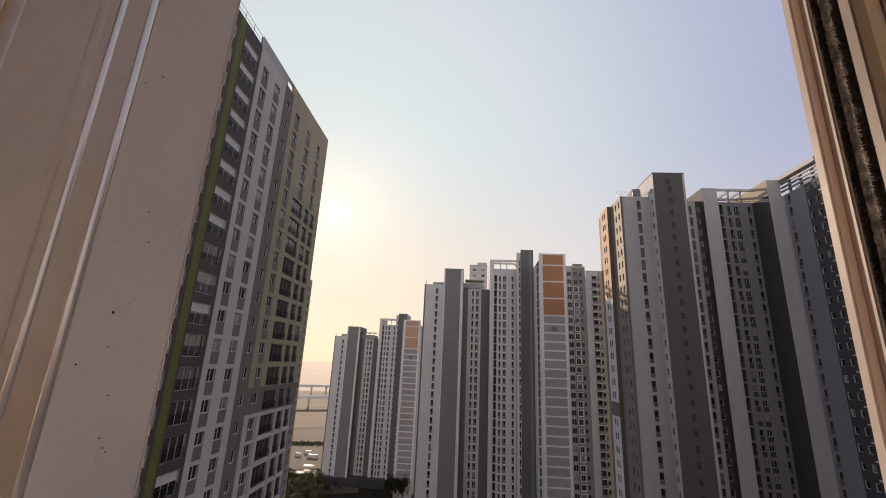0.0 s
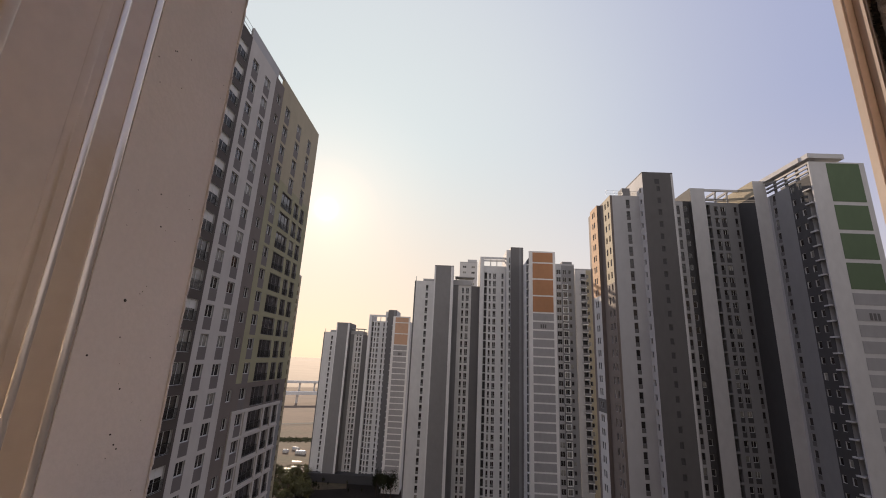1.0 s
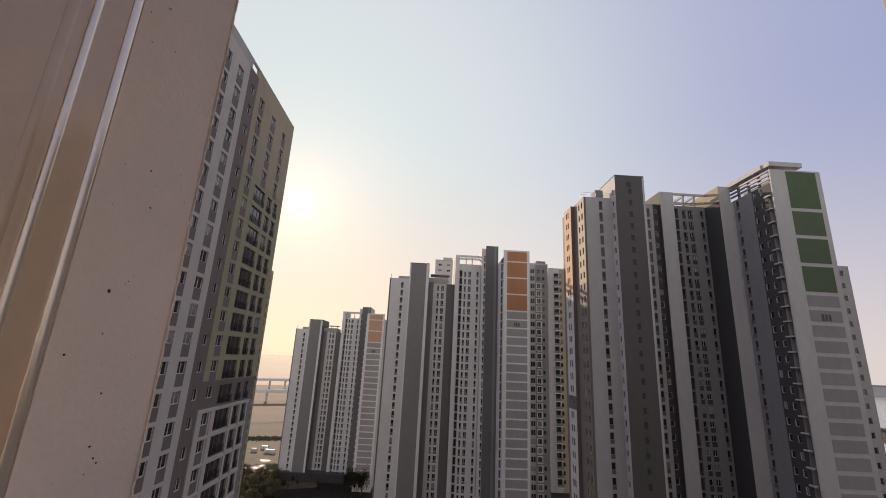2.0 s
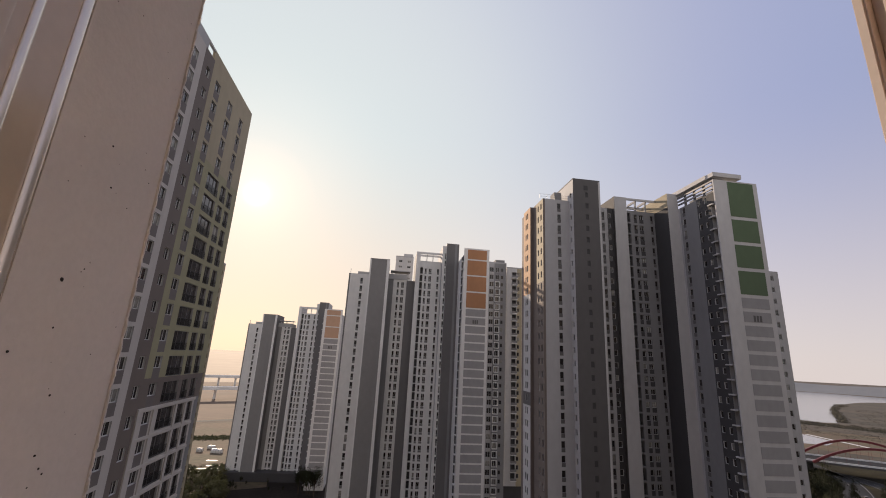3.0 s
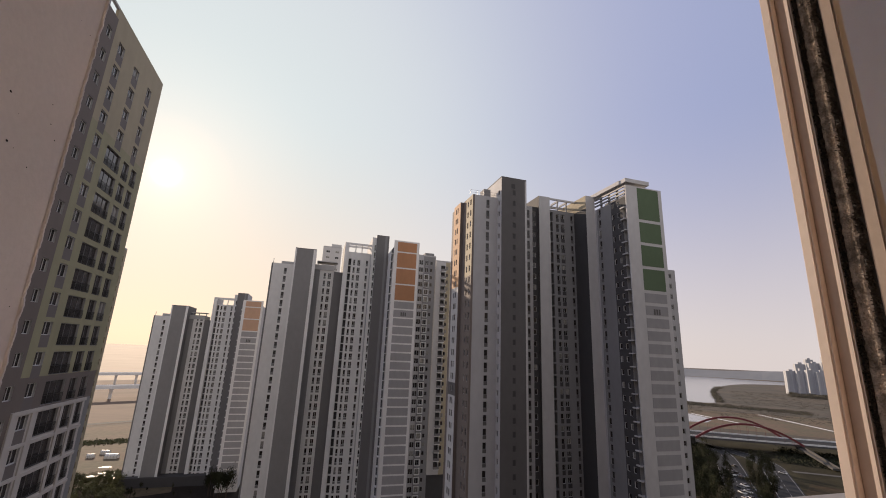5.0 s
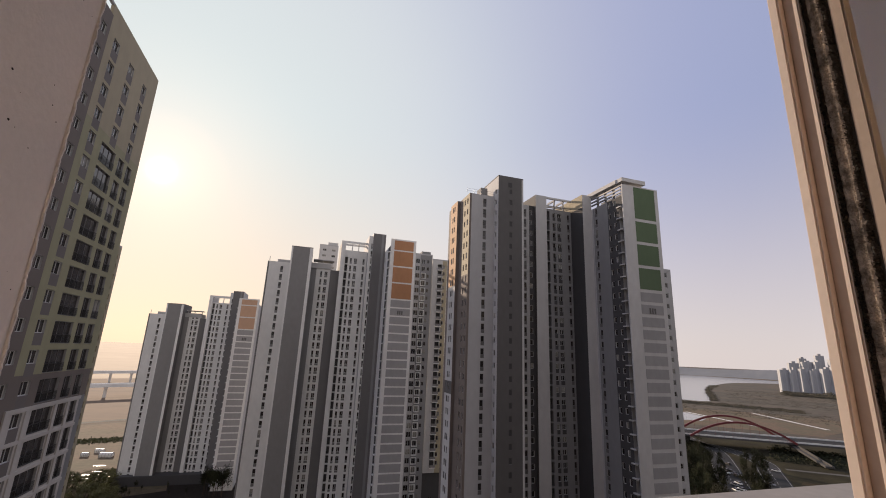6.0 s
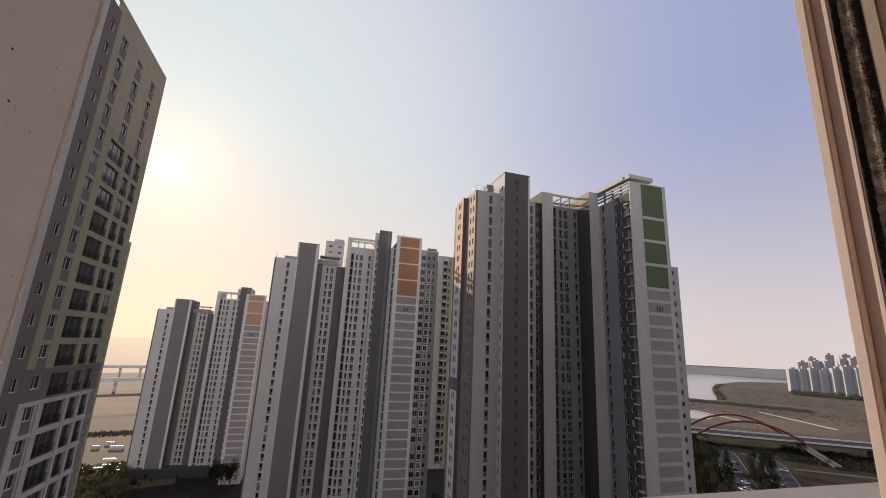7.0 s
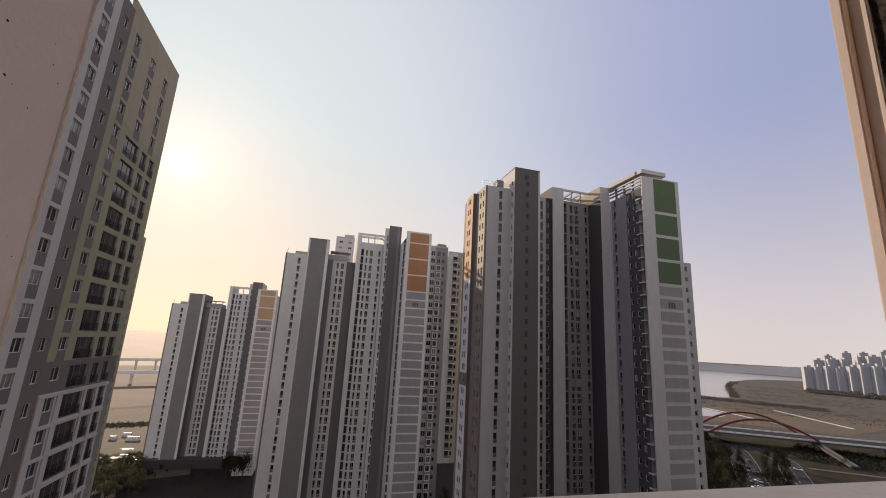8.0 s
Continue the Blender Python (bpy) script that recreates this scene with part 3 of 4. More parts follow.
    block(T, X(-14.9), X(-13.5), b + 12.2, b + 27, 0, pier - 0.9, (M_PALE, (slit(0.9, 0.6), ), ()), **k)
    block(T, X(-13.5), X(-8.85), b + 11.4, b + 27, 0, pier, (M_CORE, (), ((W(-13.9, -8.85) - 1.9, W(-13.9, -8.85) - 1.1, 0, 140, M_MID), )), (M_PALE, (), ()), label="charcoal pier wall", **k)
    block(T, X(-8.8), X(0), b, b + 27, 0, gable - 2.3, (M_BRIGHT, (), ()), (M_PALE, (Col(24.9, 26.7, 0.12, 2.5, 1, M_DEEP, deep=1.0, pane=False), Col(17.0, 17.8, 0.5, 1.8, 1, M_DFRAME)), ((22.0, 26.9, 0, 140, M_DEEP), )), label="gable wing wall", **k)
    plate(T, "gable_wall", X(-8.85), X(0.05), b - 0.25, b + 0.02, 0.0, gable, M_BRIGHT, O, "white gable wall")
    z = 2.0
    while z < gable - 4:
        plate(T, "balcony_slab", X(-9.4), X(-8.8), b + 0.3, b + 1.8, z - 0.12, z + 0.13, M_BRIGHT, O)
        z += STOREY
    plate(T, "podium", X(-48.8), X(-9.0), b + 11.0, b + 28.2, 0, 4.0, M_DEEP, O, "dark ground floor band")
    gable_panels(T, X(-8.85), X(0.05), b - 0.25, gable + 0.2, n_tall, tall_mat, O, 2.0, 5.0, first=first, sides=(0.14, 0.9))
    return T


tower_orange(32.8, 138.0, EYE + 34.7, EYE + 27.8, EYE + 33.2, EYE + 41.3, EYE + 37.0, M_ORANGE, 4, "grey apartment tower with an orange-panelled gable", 3.8)
tower_orange(-23.4, 216.0, EYE + 18.6, EYE + 11.5, EYE + 16.4, EYE + 24.6, EYE + 20.2, M_PEACH, 3, "far grey apartment tower with a pale orange gable", 2.9)


# ---- further towers between and behind ----
def tower_plain(a0, a1, b0, b1, top, label, style, name="apartment_tower", base_z=0.0):
    O = (a0, b0, 0.0)
    T = thing(name, at_site(a0, b0), label, "apartment tower", "grey apartment towers")
    k = dict(shift=O, base=1.2)
    w, d = a1 - a0, b1 - b0
    block(T, a0, a1, b0, b1, base_z, top, *style(w, d), parapet=0.5, **k)
    return T, O


def style_behind(w, d):
    cols = (Col(0.9, 2.5, 0.5, 1.8, 2, M_FRAME, deep=0.1), Col(3.2, 4.6, 0.5, 1.8, 2, M_FRAME, deep=0.1), Col(w - 2.1, w - 1.2, 0.8, 1.3, 1, M_DFRAME, deep=0.1))
    # front lightened to light grey, so its colour carries some haze
    return (M_LIGHT, cols, ((2.7, 5.0, 0, 140, M_MID), (5.0, w, 0, 140, M_MID))), (M_DARK, (), ())


def style_balcony(w, d):
    cols = (Col(2.2, 4.0, 0.1, 2.4, 1, M_DFRAME, deep=0.8, pane=False), Col(w - 1.9, w - 1.0, 0.8, 1.4, 1, M_DFRAME))
    return (M_WHITE, cols, ((4.2, w, 0, 140, M_SAND), )), (M_WHITE, (Col(4, 5.0, 0.8, 1.4, 1, M_DFRAME), Col(7, 8, 0.8, 1.4, 1, M_DFRAME)), ())


def style_pale(w, d):
    # small windows with mostly pale panes imitate haze over the tower
    cols = [Col(1.5 + i * 4.2, 3.2 + i * 4.2, 1.0, 1.1, 2, M_FRAME, deep=0.06, blinds=0.6) for i in range(int(w / 4.2))]
    return (M_WHITE, cols, ()), (M_WHITE, (), ())


T, O = tower_plain(35.4, 42.8, 151.0, 165.0, EYE + 35.5, "dark grey apartment block with white-framed windows", style_behind)
plate(T, "roof_room", 39.0, 42.6, 153.0, 158.0, EYE + 35.5, EYE + 37.4, M_MID, O)
ring = Shell()
for x0, x1, z0, z1 in ((-0.95, 0.95, 0, 0.22), (-0.95, 0.95, 1.98, 2.2), (-0.95, -0.75, 0.22, 1.98), (0.75, 0.95, 0.22, 1.98)):
    ring.box(x0, x1, -0.45, 0.02, z0, z1, M_BRIGHT)
ring = ring.mesh("bay_frame")
for i in range(32):
    piece("bay_frame", ring, T, m=pose(3.9, 0, 1.2 + 0.3 + i * STOREY))
T, O = tower_plain(45.0, 51.2, 158.0, 176.0, EYE + 35.6, "cream apartment block with stacked balconies in low sun", style_balcony, base_z=19.0)
plate(T, "podium", 44.0, 52.0, 159.0, 176.0, 0, 18.99, M_DEEP, O, "dark ground floors")
slab = Shell()
slab.box(-1.1, 1.1, -0.95, 0.0, -0.1, 0.12, M_BRIGHT)
slab.box(-1.1, 1.1, -0.95, -0.9, 0.12, 1.0, M_DFRAME)
slab = slab.mesh("balcony")
for i in range(7, 34):
    piece("balcony", slab, T, m=pose(3.1, -0.002, 1.2 + i * STOREY))
T, O = tower_plain(1.0, 9.6, 200.0, 214.0, EYE + 46.4, "pale far apartment tower", style_pale)
plate(T, "roof_room", 4.8, 9.4, 202.0, 210.0, EYE + 46.4, EYE + 48.6, M_WHITE, O)


# ---- the near tower with the tinted facade ----
def tower_near():
    face, b0, b1, top = -24.05, 26.0, 61.5, EYE + 33.9
    O = (face - 6, (b0 + b1) / 2, 0.0)
    T = thing("apartment_tower", at_site(O[0], O[1]), "near apartment tower with white, grey and olive window bays", "apartment tower", "grey apartment towers")
    u = lambda b: b - b0
    base = 2.2
    line = EYE - 6.65
    grey = lambda: (0.1, M_MID)
    cols = [
        Col(u(32.3), u(33.6), 0.7, 1.6, 2, M_FRAME, deep=0.12),
        Col(u(35.2), u(38.0), 0.5, 1.95, 3, M_FRAME, deep=0.15, rail=True, blinds=0.05, half=EYE + 8),
        Col(u(39.35), u(40.7), 1.05, 1.2, 2, M_FRAME, deep=0.14, under=(-0.15, M_TAUPE), blinds=0.22),
        Col(u(42.35), u(43.75), 1.05, 1.2, 2, M_FRAME, deep=0.14, under=(-0.15, M_TAUPE), blinds=0.22),
        Col(u(45.9), u(46.95), 1.05, 1.2, 2, M_FRAME, deep=0.15),
        Col(u(48.75), u(50.2), 1.05, 1.25, 2, M_FRAME, deep=0.16, under=(-0.1, M_TAUPE), blinds=0.1),
        Col(u(51.6), u(55.1), 0.1, 2.2, 3, M_DFRAME, deep=0.18, rail=True, blinds=0.1, last=28),
        Col(u(53.0), u(54.5), 1.05, 1.2, 2, M_FRAME, deep=0.16, under=(-0.1, M_TAUPE), first=29),
        Col(u(57.4), u(58.7), 1.05, 1.2, 2, M_FRAME, deep=0.16, under=(-0.1, M_TAUPE), first=29),
        Col(u(56.0), u(57.6), 0.1, 2.2, 2, M_DFRAME, deep=0.18, rail=True, last=28),
        Col(u(58.4), u(59.9), 0.1, 2.2, 2, M_DFRAME, deep=0.18, rail=True, last=28),
    ]
    # dark, lime, white, dark strip, then the framed bays: white below, one dark storey, olive above, sand at the top
    zones = [(0, u(38.45), 0, 140, M_UMBER), (u(34.0), u(34.95), 0, 140, M_LIME), (u(38.45), u(45.0), 0, 140, M_WARM), (u(45.0), u(47.5), 0, 140, M_BROWN),
             (u(47.5), u(60.4), 0, line, M_WARM), (u(47.5), u(61.5), line, line + 2.9, M_BROWN), (u(47.5), u(61.5), line + 2.9, EYE + 22, M_SAGE), (u(47.5), u(61.5), EYE + 22, 140, M_SAND),
             (u(60.4), u(61.5), 0, line, M_MID)]
    s = Shell()
    facade(s, T, (face, b0), (0, 1), b1 - b0, 0, top, M_LIGHT, cols, zones, base, O)
    s.quad([(face, b1, 0), (face - 14, b1, 0), (face - 14, b1, top), (face, b1, top)], M_SAND)
    s.quad([(face - 14, b1, 0), (face - 14, b0, 0), (face - 14, b0, top), (face - 14, b1, top)], M_LIGHT)
    s.quad([(face - 14, b0, 0), (face, b0, 0), (face, b0, top), (face - 14, b0, top)], M_LIGHT)
    s.quad([(face - 14, b0, top), (face, b0, top), (face, b1, top), (face - 14, b1, top)], M_ROOF)
    s.v = [tuple(Vector(p) - Vector(O)) for p in s.v]
    piece("wall", s, T, "facade in white, grey, lime and olive paint")
    # projecting fin that frames the lower bays, and the bands between storeys
    plate(T, "bay_frame", face, face + 0.14, 47.5, 47.95, 0, line, M_WARM, O)
    plate(T, "bay_frame", face, face + 0.14, 47.95, 60.4, line - 0.35, line, M_WARM, O)
    z = base
    while z < line - 1:
        if z > 20:
            plate(T, "storey_band", face, face + 0.11, 47.95, 60.4, z - 0.42, z - 0.12, M_WARM, O)
        z += STOREY
    for x in (50.75, 55.55, 58.0):
        plate(T, "bay_pier", face, face + 0.12, x - 0.25, x + 0.25, 20, line - 0.35, M_WARM, O)
    # parapets with a gap in them, and a roof railing
    plate(T, "parapet", face - 0.3, face, 38.45, 45.4, top + 0.002, top + 1.3, M_LIGHT, O)
    plate(T, "parapet", face - 0.3, face, 47.2, 61.5, top + 0.002, top + 1.3, M_SAND, O)
    plate(T, "parapet_beam", face - 0.3, face, 45.4, 47.2, top + 1.05, top + 1.3, M_LIGHT, O)
    roof_rail(T, (face - 0.2, b0), (face - 0.2, 38.4), top, O, 1.3)
    return T


tower_near()


def style_far_slab(w, d):
    return (M_SAND, [Col(0.6 + i * 1.9, 1.6 + i * 1.9, 0.7, 1.5, 1, M_DFRAME) for i in range(int(w / 1.9))], ()), (M_SAND, (), ()), (M_SAND, [Col(0.6 + i * 2.2, 1.7 + i * 2.2, 0.7, 1.5, 1, M_DFRAME) for i in range(int(d / 2.2))], ())


T, O = tower_plain(-66.0, -53.1, 124.0, 138.0, EYE + 24.6, "hazy far apartment block beyond the near tower", style_far_slab)


# ---- the window that the view is seen through ----
D = 0.48
AW, FRONT, OUTER = -0.4724, D, 0.6494       # left jamb, frame plane, outer face of the wall
AR = 0.4158                                      # edge of the sliding sash
SILL, HEAD = -0.237, 1.0
M_ROOM = at_site(0, 0, EYE)


def own_wall():
    s = Shell()
    # unseen extent of the building, enlarged to block sky behind the opening
    lo, hi, l, r = -EYE, 40.0, -22.0, 130.0
    right, e = AR + 2.3, 1.4
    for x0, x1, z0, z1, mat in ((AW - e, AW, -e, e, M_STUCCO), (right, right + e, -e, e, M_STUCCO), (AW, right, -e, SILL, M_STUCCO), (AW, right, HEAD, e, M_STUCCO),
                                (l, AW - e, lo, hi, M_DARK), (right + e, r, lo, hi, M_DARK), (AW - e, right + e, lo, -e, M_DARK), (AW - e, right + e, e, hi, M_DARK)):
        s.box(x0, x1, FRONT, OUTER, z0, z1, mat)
    for x0, x1, y0, y1 in ((l, l + 0.3, -13.0, FRONT - 0.002), (r - 0.3, r, -13.0, FRONT - 0.002), (l + 0.3, r - 0.3, -13.0, -12.7)):
        s.box(x0, x1, y0, y1, lo, hi, M_DARK)
    s.box(l, r, -13.0, OUTER, hi + 0.002, hi + 0.3, M_ROOF)
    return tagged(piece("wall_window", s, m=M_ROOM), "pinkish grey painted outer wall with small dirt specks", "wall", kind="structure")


own_wall()


# unseen block, added to keep sky light off the lower tower walls
def sky_block_wall(x0, x1, y0, y1, z1):
    s = Shell()
    s.box(x0, x1, y0, y1, 0, z1, M_MID)
    return tagged(piece("wall_estate", s, m=SITE), "plain grey wall added out of view to block sky light", "wall", kind="structure")


sky_block_wall(-150, -45, -40, -10, EYE + 38)


def wall_marks():
    """Small dirt specks on the reveal and the rough, chipped outer corner."""
    wall = bpy.data.objects["wall_window"]
    s = Shell()
    spots = [(0.535, 0.045, 2.6), (0.553, 0.195, 1.5), (0.566, 0.152, 1.5), (0.500, -0.022, 1.6), (0.560, -0.062, 1.4), (0.562, -0.115, 1.6), (0.571, -0.128, 1.4), (0.577, -0.134, 1.4), (0.541, 0.0, 1.2), (0.56, 0.06, 1.0),
             (0.563, -0.142, 1.0), (0.492, 0.37, 1.2), (0.517, 0.40, 1.4), (0.52, 0.402, 1.2), (0.60, 0.14, 0.9)]
    rng = random.Random(5)
    spots += [(rng.uniform(FRONT + 0.02, OUTER - 0.01), rng.uniform(SILL, HEAD), rng.uniform(0.4, 1.0)) for i in range(70)]
    for b, z, r in spots:
        r *= 0.0011
        n = 7
        ring = [(AW + 0.0003, b + r * math.cos(6.283 * i / n) * rng.uniform(0.8, 1.2), z + 0.8 * r * math.sin(6.283 * i / n) * rng.uniform(0.7, 1.2)) for i in range(n)]
        for i in range(n):
            s.quad([ring[i], ring[(i + 1) % n], (AW + 0.0003 + 0.4 * r, b, z)], M_SPECK)
    tagged(piece("dirt_specks", s, wall, "dark dirt specks"), kind="stuff")
    s = Shell()
    n = 900
    prof = []
    for i in range(n + 1):
        z = SILL + (HEAD - SILL) * i / n
        k = 0.0022 + 0.0016 * noise.noise(Vector((z * 70, 0, 0))) + 0.0010 * noise.noise(Vector((z * 260, 4, 0)))
        prof.append((Vector((AW + 0.0004, OUTER - 0.0025, z)), Vector((AW + k, OUTER - 0.001, z)), Vector((AW + k * 0.8, OUTER + 0.002, z)), Vector((AW - 0.02, OUTER + 0.002, z))))
    for p, q in zip(prof, prof[1:]):
        for i in range(3):
            s.quad([p[i], p[i + 1], q[i + 1], q[i]], M_STUCCO)
    piece("corner_bead", s, wall, "rough chipped plaster corner")


wall_marks()


def room():
    s = Shell()
    s.box(-2.0, 3.0, -1.7, FRONT - 0.002, -1.5, -1.36, M_FLOOR)
    tagged(piece("floor", s, m=M_ROOM), "wooden floor of the room", "floor", kind="structure")
    s = Shell()
    s.box(-2.0, 3.0, -1.7, FRONT - 0.002, 1.2, 1.3, M_PLASTER)
    tagged(piece("ceiling", s, m=M_ROOM), "plain plaster ceiling", "ceiling", kind="structure")
    for name, q in (("wall_left", (-2.15, -2.0, -1.7, FRONT - 0.002)), ("wall_right", (3.0, 3.15, -1.7, FRONT - 0.002)), ("wall_back", (-2.15, 3.15, -1.85, -1.7))):
        s = Shell()
        s.box(*q, -1.5, 1.3, M_PLASTER)
        tagged(piece(name, s, m=M_ROOM), "plain plaster wall", "wall", kind="structure")


room()


def window_unit():
    W = thing("window_1", M_ROOM, "cream plastic sliding window, open, with a fly screen", "window", kind="structure")
    z0, z1 = SILL + 0.0, HEAD
    # left jamb: flat face, raised ridge, groove and inner face
    s = Shell()
    bead = lambda d, half, high, base: [(d - half * math.cos(math.pi * i / 16), base + high * math.sin(math.pi * i / 16)) for i in range(17)]
    profile = [(0.0003, -0.0016), *bead(0.0068, 0.0062, 0.0013, -0.0010), (0.0150, -0.0012), (0.0440, -0.0014), *bead(0.0500, 0.0048, 0.0012, -0.0012), (0.0570, -0.0014), (0.0640, -0.0014),
               *bead(0.0725, 0.0060, 0.0005, -0.0014), (0.149, -0.0018), *bead(0.157, 0.0080, 0.0022, -0.0016), (0.24, -0.0022)]
    ridges = [Shell(), Shell()]
    for (d0, e0), (d1, e1) in zip(profile, profile[1:]):
        mid = (d0 + d1) / 2
        k = 0 if 0.0006 < mid < 0.0130 else 1 if 0.0452 < mid < 0.0548 else None
        face = [(AW + e0, FRONT - d0, z0), (AW + e0, FRONT - d0, z1), (AW + e1, FRONT - d1, z1), (AW + e1, FRONT - d1, z0)]
        if k is None:
            s.quad(face, M_JAMB)
        else:
            ridges[k].quad(face, M_RIDGE)
    s.box(AW - 0.10, AW - 0.005, FRONT - 0.24, FRONT - 0.0005, z0, z1, M_CREAM)
    jamb = piece("jamb", s, W, "cream plastic jamb with raised ridges")
    for ridge in ridges:
        piece("ridge", ridge, jamb, "shiny satin ridge along the jamb")
    # sash stile on the other side: rounded edge, deep groove, ridge, brush channel, inner face
    s = Shell()
    s.box(AR, AR + 0.020, FRONT - 0.0135, FRONT - 0.0, z0, z1, M_CREAM, 0.002)
    s.box(AR + 0.0105, AR + 0.020, FRONT - 0.031, FRONT - 0.0137, z0, z1, M_TAN, 0.0008)
    s.box(AR - 0.0010, AR + 0.020, FRONT - 0.0385, FRONT - 0.0312, z0, z1, M_CREAM, 0.002)
    s.box(AR + 0.0030, AR + 0.020, FRONT - 0.083, FRONT - 0.068, z0, z1, M_TAN, 0.002)
    stile = piece("stile", s, W, "cream plastic stile with a groove")
    s = Shell()
    s.box(AR + 0.006, AR + 0.020, FRONT - 0.0678, FRONT - 0.0387, z0, z1, M_GAP)
    piece("gasket", s, stile, "black gasket channel")
    # brush seal: a worn taupe backing strip between two rows of short black hairs
    rng = random.Random(4)
    s = Shell()
    n, rib = 1400, []
    for i in range(n + 1):
        z = z0 + (z1 - z0) * i / n
        k = [noise.noise(Vector((z * f, g, 0))) for f, g in ((130, 1), (130, 5), (500, 8), (500, 11), (60, 3))]
        rib.append([Vector((AR + 0.0058, FRONT - 0.0440 + 0.0016 * k[0], z)), Vector((AR + 0.0050 + 0.0005 * k[2], FRONT - 0.0465 + 0.001 * k[4], z)),
                    Vector((AR + 0.0048 + 0.0005 * k[3], FRONT - 0.0560 + 0.001 * k[4], z)), Vector((AR + 0.0058, FRONT - 0.0590 + 0.0022 * k[1], z))])
    for p, q in zip(rib, rib[1:]):
        for i in range(3):
            s.quad([p[i], p[i + 1], q[i + 1], q[i]], M_PILE)
    piece("seal_backing", s, stile, "worn taupe felt backing of the brush seal")
    for row, (y0, wide, reach, pile, said) in enumerate(((FRONT - 0.0415, 0.0012, 0.0042, M_PILE2, "black pile brush seal"), (FRONT - 0.0625, 0.0015, 0.0043, M_PILE2, "black pile brush seal"), (FRONT - 0.0512, 0.0024, 0.0022, M_PILE, "taupe pile brush seal"))):
        s = Shell()
        for i in range(7000):
            z = z0 + (z1 - z0) * rng.random()
            clump = noise.noise(Vector((z * 55, row * 7, 0))) + 0.5 * noise.noise(Vector((z * 190, row * 3, 2)))
            y = y0 + rng.gauss(0, wide) + 0.0024 * clump
            l = reach * (1 + 0.3 * clump) * rng.uniform(0.75, 1.05)
            dz, dy, phi = rng.gauss(0, 0.0012), rng.gauss(0, 0.0009), rng.uniform(0, 3.14)
            wy, wz = 0.0006 * math.cos(phi), 0.0006 * math.sin(phi)
            s.quad([(AR + 0.006, y - wy, z - wz), (AR + 0.006, y + wy, z + wz), (AR + 0.006 - l, y + dy + wy, z + dz + wz), (AR + 0.006 - l, y + dy - wy, z + dz - wz)], pile)
        tagged(piece("brush_seal", s, stile, said), kind="stuff")
    # fly screen with its frame, outside the sash
    s = Shell()
    s.box(AR + 0.022, AR + 0.128, FRONT - 0.030, FRONT - 0.014, z0, z1, M_CREAM, 0.003)
    s.box(AR + 0.095, AR + 0.104, FRONT - 0.034, FRONT - 0.0302, z0, z1, M_CREAM, 0.0015)
    fr = piece("screen_frame", s, W, "cream fly screen frame")
    s = Shell()
    step, th, y, x1 = 0.0016, 0.0011, FRONT - 0.020, AR + 0.535
    x = AR + 0.128
    while x < x1:
        s.quad([(x, y, z0), (x + th, y, z0), (x + th, y, z1), (x, y, z1)], M_WIRE)
        x += step
    z = z0
    while z < z1:
        s.quad([(AR + 0.128, y + 0.0004, z), (x1, y + 0.0004, z), (x1, y + 0.0004, z + th), (AR + 0.128, y + 0.0004, z + th)], M_WIRE)
        z += step
    tagged(piece("screen_mesh", s, fr, "grey woven fly screen"), kind="stuff")
    s = Shell()
    s.box(AR + 0.535, AR + 0.55, FRONT - 0.05, FRONT - 0.01, z0, z1, M_CREAM, 0.003)
    piece("meeting_rail", s, W)
    # unseen sashes that widen the opening and let daylight into the room
    for l, r in ((AR + 0.551, AR + 1.42), (AR + 1.425, AR + 2.3)):
        s = Shell()
        for x0, x1, q0, q1 in ((l, l + 0.05, z0, z1), (r - 0.05, r, z0, z1), (l + 0.05, r - 0.05, z0, z0 + 0.05), (l + 0.05, r - 0.05, z1 - 0.05, z1)):
            s.box(x0, x1, FRONT - 0.05, FRONT - 0.01, q0, q1, M_CREAM, 0.004)
        sash = piece("sash", s, W, "closed cream sash")
        s = Shell()
        s.box(l + 0.05, r - 0.05, FRONT - 0.033, FRONT - 0.027, z0 + 0.05, z1 - 0.05, M_CLEAR)
        piece("pane", s, sash, "clear glass pane").visible_shadow = False
    # bottom and top rails, outer sill
    s = Shell()
    s.box(AW, AR + 2.3, FRONT - 0.24, FRONT - 0.003, SILL - 0.05, SILL - 0.002, M_CREAM, 0.003)
    piece("bottom_rail", s, W)
    s = Shell()
    s.box(AW, AR + 2.3, FRONT - 0.24, FRONT - 0.003, HEAD + 0.002, HEAD + 0.05, M_CREAM, 0.003)
    piece("top_rail", s, W)
    s = Shell()
    s.box(AW + 0.002, AR + 2.29, FRONT, OUTER + 0.012, SILL + 0.002, SILL + 0.012, M_SILL, 0.003)
    piece("window_sill", s, W, "white outer sill")


window_unit()


# ---- river, far bank, hills ----
def sheet(name, pts, z, mat, label, category, kind="structure"):
    s = Shell()
    s.quad([(p.x, p.y, z) for p in pts], mat)
    return tagged(piece(name, s), label, category, kind=kind)


def bend(points, n=10):
    """A smooth line through a few points."""
    out = []
    P = [points[0], *points, points[-1]]
    for i in range(1, len(P) - 2):
        for j in range(n):
            t = j / n
            a, b, c, d = P[i - 1], P[i], P[i + 1], P[i + 2]
            out.append(0.5 * (2 * b + (c - a) * t + (2 * a - 5 * b + 4 * c - d) * t * t + (3 * b - a - 3 * c + d) * t ** 3))
    return out + [points[-1]]


SHORE = bend([polar(50.8, 815), polar(53.0, 850), polar(53.15, 940), polar(52.75, 1155), polar(53.5, 1430), polar(56.0, 1760), polar(62, 2000)])
